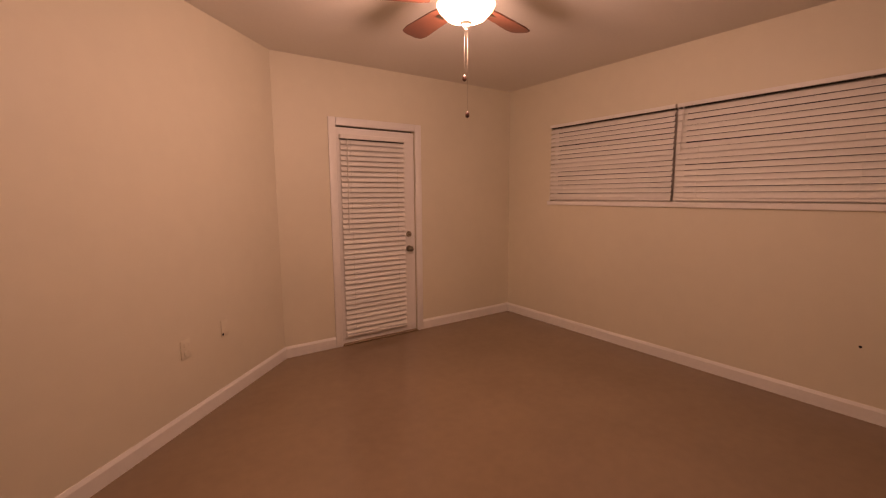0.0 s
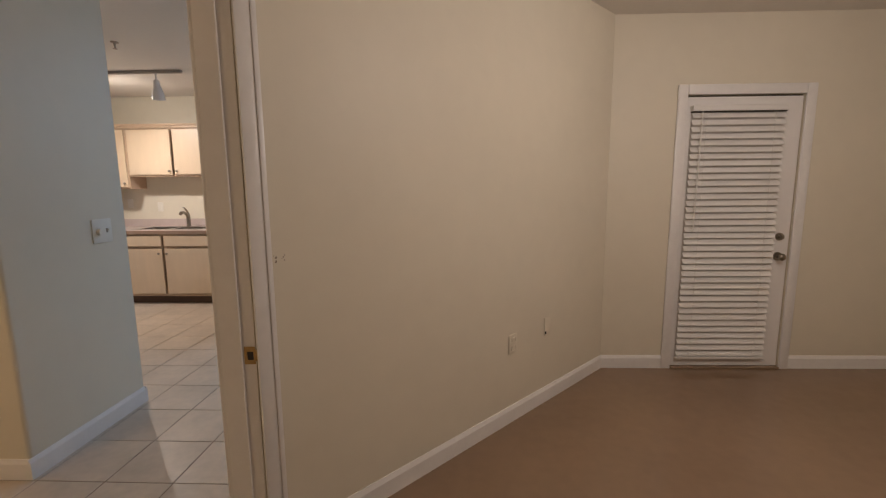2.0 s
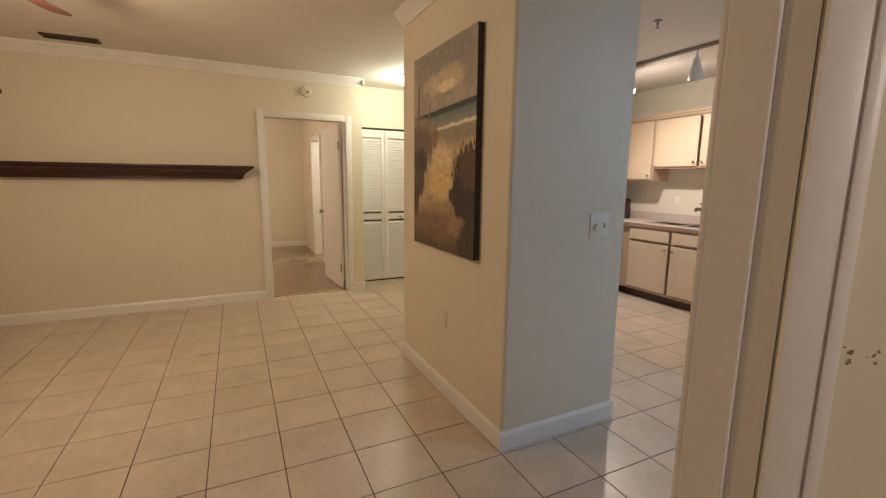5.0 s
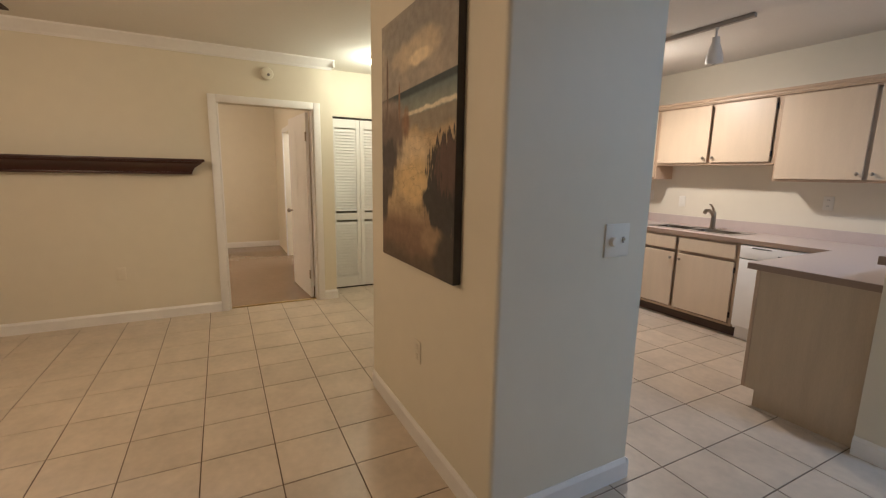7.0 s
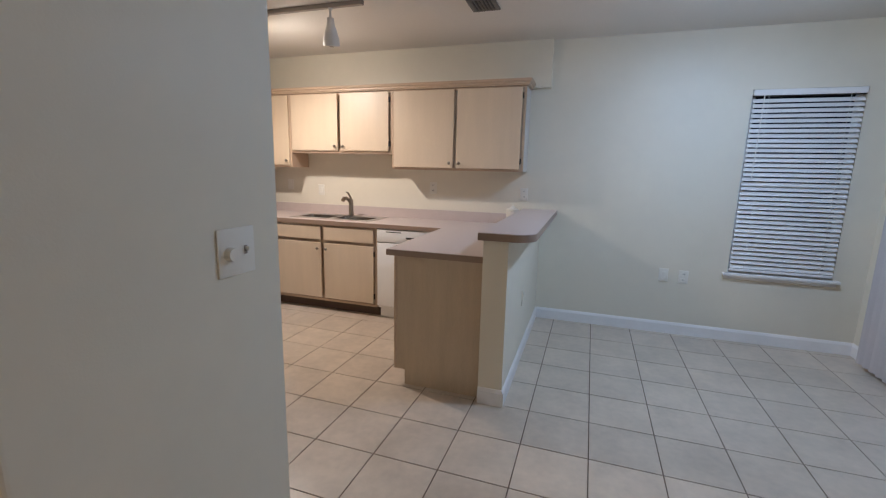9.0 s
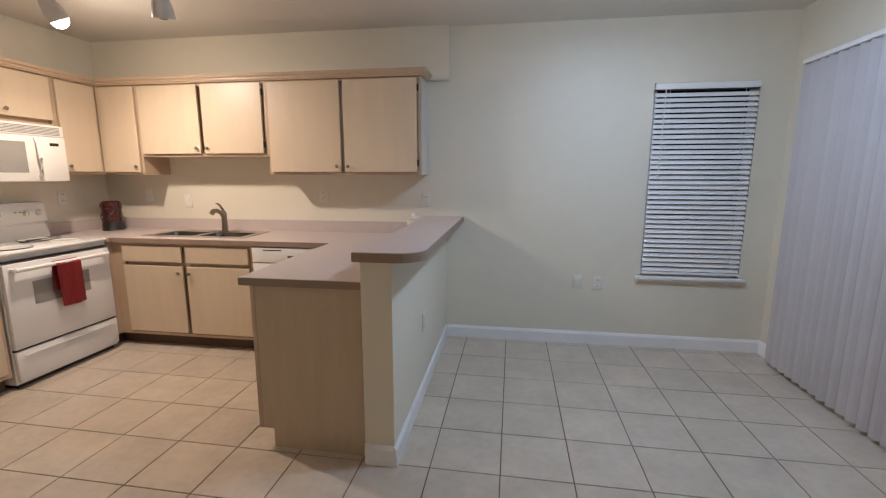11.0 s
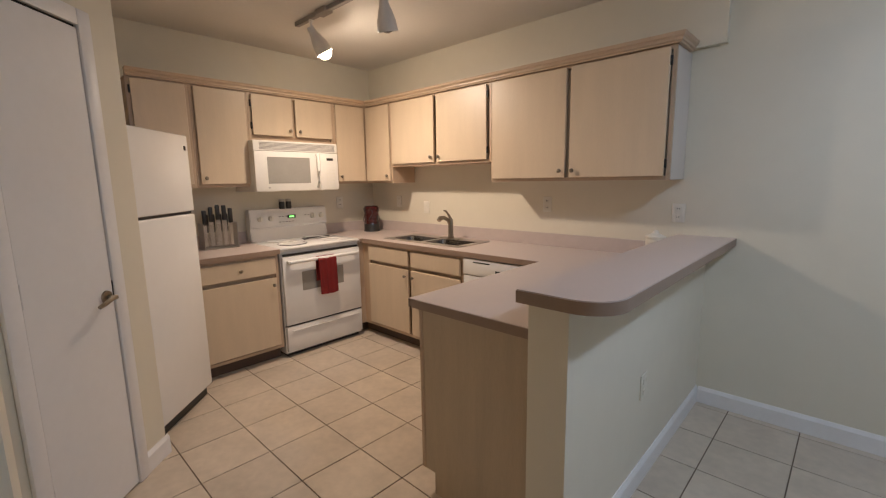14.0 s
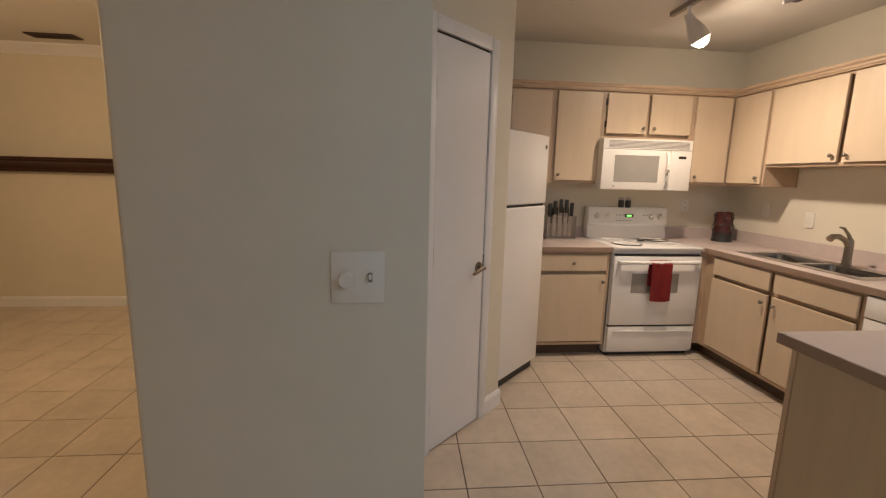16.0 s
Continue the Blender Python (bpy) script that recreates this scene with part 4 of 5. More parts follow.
wall_plate(pose(0.64, 0.64 + C, 0.49, 0, 0, -135), "painted-over outlet on the slanted bedroom wall", "outlet", True)

# ---- blinds and windows ----


def slat_mesh(name, length, width, thick, mat, tilt=0.0, curve=0.0):
    bm = bmesh.new()
    n = 4
    t = radians(tilt)
    rows = []
    for k in range(n + 1):
        u = (k / n - 0.5) * width
        z = curve * (1 - (2 * k / n - 1) ** 2)
        y, zz = u * math.cos(t) - z * math.sin(t), u * math.sin(t) + z * math.cos(t)
        rows.append([bm.verts.new((x, y, zz)) for x in (0, length)])
    for a, b in zip(rows, rows[1:]):
        bm.faces.new((a[0], a[1], b[1], b[0]))
    shell(bm, thick)
    return finish(bm, name, mat)


def blind(m, length, z0, z1, pitch, label, width=0.048, tilt=62, wand=True, group="", head=0.045, rail=0.022, wand_x=0.05):
    """A horizontal blind; x along it, y towards the room, closed slats."""
    t = thing("window_blind", m, label, "blind", group)
    boxpart("head_rail", (0, length, -0.03, 0.018, z1 - head, z1), BLIND, t, "", 0.003)
    boxpart("head_gap", (0.004, length - 0.004, -0.028, 0.006, z1 - head - 0.006, z1 - head - 0.0005), DARK, t)
    boxpart("bottom_rail", (0.002, length - 0.002, -0.012, 0.012, z0, z0 + rail), BLIND, t, "", 0.004)
    me = slat_mesh("slat", length - 0.008, width, 0.0022, BLIND, tilt, 0.002)
    z = z0 + rail + pitch * 0.55
    while z < z1 - head - 0.012:
        s = new("slat", me)
        s.parent = t
        s.location = (0.004, 0, z)
        s.rotation_euler = (radians(random.uniform(-2.0, 2.0)), radians(random.uniform(-0.12, 0.12)), 0)
        z += pitch
    for x in (0.14 * length, 0.86 * length):
        bm = bmesh.new()
        rod(bm, (x, 0.022, z0 + 0.01), (x, 0.022, z1 - head), 0.0012, None, 6)
        part("ladder_cord", bm, BLIND, t)
    if wand:
        bm = bmesh.new()
        rod(bm, (wand_x, 0.030, z1 - head), (wand_x + 0.01, 0.034, z1 - head - 0.45 * (z1 - z0)), 0.004, None, 8)
        part("tilt_wand", bm, BLIND, t, "thin white tilt wand")
    return t


def window(m, length, z0, z1, depth=0.06):
    t = thing("window_1", m, "dark window at night behind a closed blind", "window", kind="structure")
    f = 0.04
    bm = bmesh.new()
    for b2 in ((0, f, z0, z1), (length - f, length, z0, z1), (f, length - f, z0, z0 + f), (f, length - f, z1 - f, z1), (f, length - f, (z0 + z1) / 2 - 0.015, (z0 + z1) / 2 + 0.015)):
        box(bm, b2[0], b2[1], -depth - 0.03, -depth, b2[2], b2[3])
    part("window_frame", bm, TRIM, t)
    boxpart("pane", (f, length - f, -depth - 0.018, -depth - 0.012, z0 + f, z1 - f), GLASS_DARK, t)
    return t


window(face_n(1.125, 0), 0.74, 0.60, 2.105)
blind(face_n(1.120, 0, NY - 0.004), 0.73, 0.625, 2.100, 0.0385, "white horizontal blind closed over the dining window", 0.0365, -54, wand_x=0.66)
bm = bmesh.new()
box(bm, 0.345, 1.165, NY - 0.045, NY - 0.002, 0.585, 0.610, 0.005, 2)
box(bm, 0.36, 1.15, NY - 0.016, NY - 0.002, 0.555, 0.5845, 0.004, 2)
structure("window_sill", bm, TRIM, "white painted window sill and apron", "sill")

east = lambda y: pose(BX, y, 0, 0, 0, 90)
for y0, ln, wx in ((1.884, 1.294, 0.0), (0.56, 1.312, 1.25)):
    window(pose(BX, y0, 0, 0, 0, 90), ln, 1.345, 2.125)
    blind(pose(BX - 0.006, y0 + 0.003, 0, 0, 0, 90), ln - 0.003, 1.352, 2.122, 0.0437, "white horizontal blind closed over the bedroom window", 0.0445, -66, wand=wx > 0, wand_x=wx, group="bedroom blinds", head=0.030)
bm = bmesh.new()
box(bm, BX - 0.022, BX - 0.002, 0.50, 3.20, 1.300, 1.343, 0.005, 2)
structure("window_sill", bm, TRIM, "white painted sill under the bedroom windows", "sill")

# patio door of the dining area behind vertical blinds
pdr = thing("door_1", pose(EX + 0.05, 4.15, 0, 0, 0, 90), "dark sliding patio door behind the vertical blinds", "door", kind="structure")
for x0, x1 in ((0.0, 0.05), (0.935, 0.985), (1.87, 1.92)):
    boxpart("door_stile", (x0, x1, -0.02, 0.02, 0.0, 2.13), TRIM, pdr)
for x0, x1 in ((0.05, 0.935), (0.985, 1.87)):
    boxpart("pane", (x0, x1, -0.004, 0.004, 0.06, 2.08), GLASS_DARK, pdr)
    boxpart("door_rail", (x0, x1, -0.02, 0.02, 0.0, 0.059), TRIM, pdr)
    boxpart("door_rail", (x0, x1, -0.02, 0.02, 2.081, 2.13), TRIM, pdr)
vb = thing("vertical_blind", pose(EX - 0.065, 3.95, 0, 0, 0, 90), "grey fabric vertical blind hung closed over the patio door", "blind")
boxpart("head_rail", (0.0, 2.07, -0.03, 0.035, 2.150, 2.180), TRIM, vb, "", 0.004)
bm = bmesh.new()
cols = [[bm.verts.new(((k / 4 - 0.5) * 0.089, 0.007 * (1 - (k / 2 - 1) ** 2), z)) for z in (0.03, 2.148)] for k in range(5)]
for a, b in zip(cols, cols[1:]):
    bm.faces.new((a[0], b[0], b[1], a[1]))
shell(bm, 0.0012)
vane_mesh = finish(bm, "vane", VANE)
for k in range(26):
    v = new("vane", vane_mesh)
    v.parent = vb
    v.location = (0.035 + k * 0.080, 0.0, 0.0)
    v.rotation_euler = (0, 0, radians(38 + random.uniform(-7, 7)))

# ---- bedroom ----
bd = thing("door_2", pose(1.955, BY, 0), "white patio door with a closed mini blind, knob and deadbolt", "door", kind="structure")
boxpart("leaf", (0.006, 0.812, 0.004, 0.045, 0.022, 2.022), DOOR_WHITE, bd, "", 0.002)
boxpart("gap", (0.0, 0.82, 0.050, 0.060, 0.0, 2.034), DARK, bd)
boxpart("threshold", (0.001, 0.819, -0.03, 0.06, 0.006, 0.020), BROWN_FLOOR, bd, "brown worn threshold", 0.003)
for z, r in ((0.875, 0.027), (1.022, 0.024)):
    bm = bmesh.new()
    rod(bm, (0.740, 0.004, z), (0.740, -0.006, z), r + 0.006, r + 0.004, 20)
    rod(bm, (0.740, -0.006, z), (0.740, -0.030, z), 0.011, None, 12)
    if z < 1:
        ball(bm, (0.740, -0.046, z), r, 1, 0.75, 1, 18)
    else:
        box(bm, 0.733, 0.747, -0.042, -0.028, z - 0.014, z + 0.014, 0.003)
    part("door_knob" if z < 1 else "deadbolt", bm, NICKEL, bd, "brushed nickel knob" if z < 1 else "nickel deadbolt", True)
casing(pose(1.955, BY, 0), 0.0, 0.82, 2.035, -1, 0.070, 0.018)
blind(pose(1.955 + 0.690, BY - 0.022, 0, 0, 0, 180), 0.660, 0.085, 1.960, 0.0475, "white mini blind closed over the patio door glass", 0.0440, -54, wand_x=0.60, head=0.040)


def ceiling_fan(x, y, turn, label, glow, drop=0.0):
    f = thing("ceiling_fan", pose(x, y, CEIL, 0, 0, turn), label, "ceiling fan")
    bm = bmesh.new()
    lathe(bm, (0, 0, 0), [(0.075, -0.001), (0.080, -0.03), (0.055, -0.055), (0.10, -0.085), (0.125, -0.12), (0.125, -0.20), (0.09, -0.235), (0.06, -0.245)], 30)
    part("motor_housing", bm, NICKEL, f, "", True)
    for k in range(5):
        a = 2 * math.pi * k / 5
        bm = bmesh.new()
        pts = [(0.17, -0.045), (0.22, -0.056), (0.48, -0.070), (0.535, -0.060), (0.55, -0.030), (0.55, 0.030), (0.535, 0.060), (0.48, 0.070), (0.22, 0.056), (0.17, 0.045)]
        prism(bm, pts, -0.004, 0.004)
        bmesh.ops.transform(bm, matrix=Matrix.Rotation(a, 4, "Z") @ pose(0, 0, -0.235, 11, 0, 0), verts=bm.verts)
        bl = part("blade", bm, BLADE, f, "reddish brown wooden blade")
        bm = bmesh.new()
        box(bm, 0.10, 0.24, -0.018, 0.018, -0.010, -0.005, 0.002)
        bmesh.ops.transform(bm, matrix=Matrix.Rotation(a, 4, "Z") @ pose(0, 0, -0.235, 11, 0, 0), verts=bm.verts)
        part("blade_iron", bm, NICKEL, bl)
    bm = bmesh.new()
    lathe(bm, (0, 0, 0), [(0.03, -0.246), (0.13, -0.250), (0.142, -0.262), (0.130, -0.285), (0.095, -0.320), (0.045, -0.338), (0.012, -0.342)], 32)
    gl = part("glass_bowl", bm, glow, f, "glowing frosted glass bowl", True)
    gl.visible_shadow = False
    bm = bmesh.new()
    lathe(bm, (0, 0, 0), [(0.030, -0.340), (0.026, -0.352), (0.010, -0.360), (0.006, -0.370)], 18)
    part("finial", bm, NICKEL, f, "", True)
    for dx, dz in ((-0.012, -0.585), (0.012, -0.755)):
        bm = bmesh.new()
        rod(bm, (dx, 0, dz), (dx, 0, -0.36), 0.0007, None, 6)
        ch = part("pull_chain", bm, NICKEL, f)
        bm = bmesh.new()
        lathe(bm, (dx, 0, dz - 0.03), [(0.003, 0), (0.010, 0.006), (0.011, 0.014), (0.006, 0.028), (0.002, 0.032)], 12)
        part("chain_pull", bm, WALNUT, ch, "dark wooden chain pull", True)
    return f


ceiling_fan(1.84, 1.775, 16.0, "brown five-blade ceiling fan with a lit glass bowl", GLOW_WARM)

strike = thing("strike_plate", pose(DX - 0.013, JR[1] - 0.0025, 0.832), "worn brass strike plate on the door jamb", "strike plate")
boxpart("plate", (-0.028, 0.0115, -0.002, 0.0, -0.032, 0.032), BRASS, strike, "", 0.0008)
boxpart("latch_hole", (-0.016, 0.005, -0.0028, -0.0022, -0.016, 0.014), BLACK, strike)
boxpart("strike_lip", (0.012, 0.021, -0.002, 0.004, -0.021, 0.021), BRASS, strike, "", 0.0008)
for z in (-0.022, 0.022):
    bm = bmesh.new()
    rod(bm, (-0.001, -0.0021, z), (-0.001, -0.0030, z), 0.004, None, 10)
    part("screw", bm, BRASS, strike)
bm = bmesh.new()
for k in range(14):
    u, v = random.gauss(0, 0.004), random.gauss(0, 0.006)
    r = random.uniform(0.0008, 0.0026)
    box(bm, s_r - 0.088 - 0.030 * (k % 2) + u - r, s_r - 0.088 - 0.030 * (k % 2) + u + r, 0.0002, 0.0004 + 0.00004 * k, 1.158 + 0.008 * (k % 2) + v - r, 1.158 + 0.008 * (k % 2) + v + r)
solid("wall_scuff", bm, SPECKLE, "chipped paint scuffs beside the door casing", "scuff", m=slant_m)
bm = bmesh.new()
ball(bm, ((BY - C - 0.877) * 1.4142, 0.0072, 0.475), 0.010, 1, 0.3, 1, 10)
solid("wall_anchor", bm, BLACK, "small dark anchor hole in the slanted wall", "anchor", m=slant_m)
bm = bmesh.new()
ball(bm, (BX - 0.001, 0.666, 0.461), 0.009, 0.3, 1, 1, 10)
solid("wall_anchor", bm, BLACK, "small dark anchor hole under the bedroom window", "anchor")

wall_plate(pose(0.895, 0.895 + C, 0.515, 0, 0, -135), "painted-over blank plate on the slanted bedroom wall", "blank", True)

# ---- living room and hall ----
casing(pose(LX, 1.630, 0, 0, 0, 90), 0.0, 0.905, 2.07, -1, 0.072, 0.018)
bm = bmesh.new()
for y0, y1 in ((1.632, 1.648), (2.517, 2.533)):
    box(bm, LX - T + 0.002, LX - 0.002, y0, y1, 0.006, 2.068)
structure("door_jamb", bm, TRIM, "white painted door jamb of the far room", "jamb")
ld = thing("door_3", pose(LX - T + 0.01, 2.505, 0, 0, 0, 184), "white panelled door standing open into the far room", "door", kind="structure")
lf = boxpart("leaf", (0.004, 0.81, -0.001, 0.034, 0.012, 2.055), DOOR_WHITE, ld, "", 0.002)
for x0, x1, z0, z1 in ((0.10, 0.37, 0.18, 0.85), (0.44, 0.71, 0.18, 0.85), (0.10, 0.37, 1.00, 1.90), (0.44, 0.71, 1.00, 1.90)):
    bm = bmesh.new()
    box(bm, x0, x1, 0.0345, 0.0358, z0, z1, 0.001, 1)
    part("raised_panel", bm, DOOR_WHITE, lf)
bm = bmesh.new()
rod(bm, (0.745, 0.034, 0.95), (0.745, 0.062, 0.95), 0.011, None, 12)
ball(bm, (0.745, 0.080, 0.95), 0.027, 1, 0.75, 1, 16)
part("door_knob", bm, NICKEL, lf, "dark nickel knob", True)
for z in (0.28, 1.80):
    boxpart("hinge", (-0.012, 0.006, 0.030, 0.044, z - 0.05, z + 0.05), NICKEL, lf, "dark metal hinge", 0.002)
fd = thing("door_4", pose(LX - T - 2.74, 2.75, 0, 0, 0, 92), "white door standing open into the bright bathroom", "door", kind="structure")
boxpart("leaf", (0.01, 0.73, 0.002, 0.036, 0.012, 2.04), DOOR_WHITE, fd, "", 0.002)
bm = bmesh.new()
box(bm, -8.90, -8.84, 2.741, 4.6, 0, CEIL)
box(bm, -6.95, -6.89, 2.741, 4.6, 0, CEIL)
box(bm, -8.84, -6.95, 4.54, 4.6, 0, CEIL)
structure("wall_bathroom", bm, TRIM, "plain white walls of the lit bathroom")
bm = bmesh.new()
prism(bm, [(-8.84, 2.661), (-6.95, 2.661), (-6.95, 4.54), (-8.84, 4.54)], -0.10, 0.004)
structure("floor_bathroom", bm, BROWN_FLOOR, "glossy brown bathroom floor", "floor")
casing(pose(LX - T - 2.001, 2.62, 0, 0, 0, 180), 0.0, 0.75, 2.05, 1, 0.07, 0.018)

mt = thing("mantel_shelf", pose(LX, -1.10, 1.385), "dark mahogany mantel shelf fixed to the living wall", "shelf")


def mantel_layer(name, x1, y1, z0, z1, bevel=0.004):
    return boxpart(name, (0.001, x1, -0.0 + (0.19 - x1), 2.60 - (0.19 - x1), z0, z1), WALNUT, mt, "", bevel, 2)


mantel_layer("top_board", 0.190, 0, 0.116, 0.140)
bm = bmesh.new()
prof = [(0.001, 0.02), (0.085, 0.02), (0.090, 0.035), (0.105, 0.060), (0.140, 0.085), (0.165, 0.098), (0.172, 0.1155), (0.001, 0.1155)]
a = [bm.verts.new((x, 0.19 - x, z)) for x, z in prof]
b = [bm.verts.new((x, 2.41 + x, z)) for x, z in prof]
bm.faces.new(a)
bm.faces.new(b[::-1])
for i in range(len(prof)):
    bm.faces.new((a[i], a[(i + 1) % len(prof)], b[(i + 1) % len(prof)], b[i]))
part("cove", bm, WALNUT, mt, "", True)
mantel_layer("bottom_bead", 0.080, 0, 0.0, 0.0195)

sm = thing("smoke_detector", pose(LX, 2.099, 2.378, 0, 90, 0), "round ivory smoke detector above the doorway", "smoke detector")
bm = bmesh.new()
lathe(bm, (0, 0, 0), [(0.062, 0.0), (0.062, 0.012), (0.054, 0.030), (0.030, 0.036), (0.001, 0.037)], 26)
part("cover", bm, PLATE_PAINTED, sm, "", True)
bm = bmesh.new()
lathe(bm, (0.012, 0.012, 0.0375), [(0.014, 0.0), (0.012, 0.003), (0.001, 0.004)], 14)
part("test_button", bm, GREY_VENT, sm, "", True)


def ceiling_vent(x0, x1, y0, y1, mat, label, slats_along_y=True):
    t = thing("ceiling_vent", pose((x0 + x1) / 2, (y0 + y1) / 2, CEIL), label, "vent")
    hx, hy = (x1 - x0) / 2, (y1 - y0) / 2
    bm = bmesh.new()
    for b2 in ((-hx, hx, -hy, -hy + 0.02), (-hx, hx, hy - 0.02, hy), (-hx, -hx + 0.02, -hy + 0.02, hy - 0.02), (hx - 0.02, hx, -hy + 0.02, hy - 0.02)):
        box(bm, b2[0], b2[1], b2[2], b2[3], -0.012, -0.001)
    part("frame", bm, mat, t)
    boxpart("backing", (-hx + 0.02, hx - 0.02, -hy + 0.02, hy - 0.02, -0.003, -0.001), BLACK, t)
    n = max(3, int((2 * hx - 0.04) / 0.022))
    for k in range(n):
        x = -hx + 0.028 + k * (2 * hx - 0.052) / max(1, n - 1)
        boxpart("slat", (x - 0.004, x + 0.004, -hy + 0.02, hy - 0.02, -0.014, -0.0035), mat, t)
    return t


ceiling_vent(-5.10, -4.96, -0.10, 0.30, VENT, "dark brown ceiling vent in the living room")
ceiling_vent(-1.71, -1.51, 5.17, 5.40, GREY_VENT, "grey ceiling air grille above the bar")
ceiling_fan(-2.97, 0.27, 163.0, "brown five-blade ceiling fan with a lit glass bowl", GLOW_WARM)

for x, y, glow, label, rr in ((-4.96, 3.18, GLOW_WARM, "round frosted ceiling light in the hall", 0.15), (0.10, 4.86, GLOW_COOL, "round cool white ceiling light over the dining area", 0.14),
                              (-7.9, 3.5, GLOW_WARM, "round frosted ceiling light in the bathroom", 0.15),
                              (-7.4, 0.6, GLOW_WARM, "round frosted ceiling light in the far room", 0.15)):
    cl = thing("ceiling_light", pose(x, y, CEIL), label, "ceiling light")
    bm = bmesh.new()
    lathe(bm, (0, 0, 0), [(rr * 0.9, -0.001), (rr * 0.95, -0.02), (rr * 0.8, -0.025)], 28)
    part("base_ring", bm, HEAD, cl, "", True)
    bm = bmesh.new()
    lathe(bm, (0, 0, 0), [(rr * 0.88, -0.026), (rr, -0.035), (rr * 0.9, -0.065), (rr * 0.6, -0.090), (rr * 0.1, -0.100)], 28)
    gl = part("diffuser", bm, glow, cl, "glowing frosted glass diffuser", True)
    gl.visible_shadow = False
sp = thing("fire_sprinkler", pose(-2.42, 4.16, CEIL), "small ceiling fire sprinkler in the kitchen", "sprinkler")
bm = bmesh.new()
lathe(bm, (0, 0, 0), [(0.03, -0.001), (0.028, -0.008), (0.010, -0.012), (0.008, -0.03), (0.004, -0.05)], 16)
part("head", bm, NICKEL, sp, "", True)
bm = bmesh.new()
lathe(bm, (0, 0, 0), [(0.016, -0.052), (0.017, -0.055), (0.002, -0.056)], 16)
part("deflector", bm, NICKEL, sp, "", True)

# closet bifold doors
lou = slat_mesh("louver", 0.255, 0.045, 0.006, DOOR_WHITE, 60, 0.0)
PW = 0.352
for k in range(4):
    y0 = 2.804 + k * PW
    p = thing("bifold_door", pose(CX - 0.02, y0, 0, 0, 0, 90), "white louvered bifold closet door panel, closed", "door", "closet doors")
    boxpart("stile", (0.002, 0.047, -0.014, 0.014, 0.02, 2.045), DOOR_WHITE, p, "", 0.002)
    boxpart("stile", (PW - 0.047, PW - 0.002, -0.014, 0.014, 0.02, 2.045), DOOR_WHITE, p, "", 0.002)
    for z0, z1 in ((0.02, 0.135), (0.855, 0.940), (1.945, 2.045)):
        boxpart("rail", (0.0475, PW - 0.0475, -0.013, 0.013, z0, z1), DOOR_WHITE, p)
    z = 0.158
    while z < 1.935:
        if not 0.838 < z < 0.958:
            s = new("louver", lou)
            s.parent = p
            s.location = (0.0485, 0, z)
        z += 0.0345
    if k in (1, 2):
        knob(0.213 if k == 1 else 0.139, 0.890, -0.014, p)
bm = bmesh.new()
box(bm, CX - 0.06, CX - 0.008, 2.806, 4.212, 2.050, 2.069)
solid("closet_track", bm, DARK, "dark metal track above the closet doors", "track")
# a dark strip plays the shade in the gap below the doors
bm = bmesh.new()
box(bm, CX - 0.05, CX - 0.015, 2.806, 4.212, 0.0, 0.006)
solid("closet_gap", bm, DARK, "dark strip standing in for the shaded gap under the closet doors", "strip")

# painting of a beach on canvas
PNX0, PNX1, PNZ0, PNZ1 = -2.890, -2.048, 0.972, 2.188
PNF = PY - 0.038


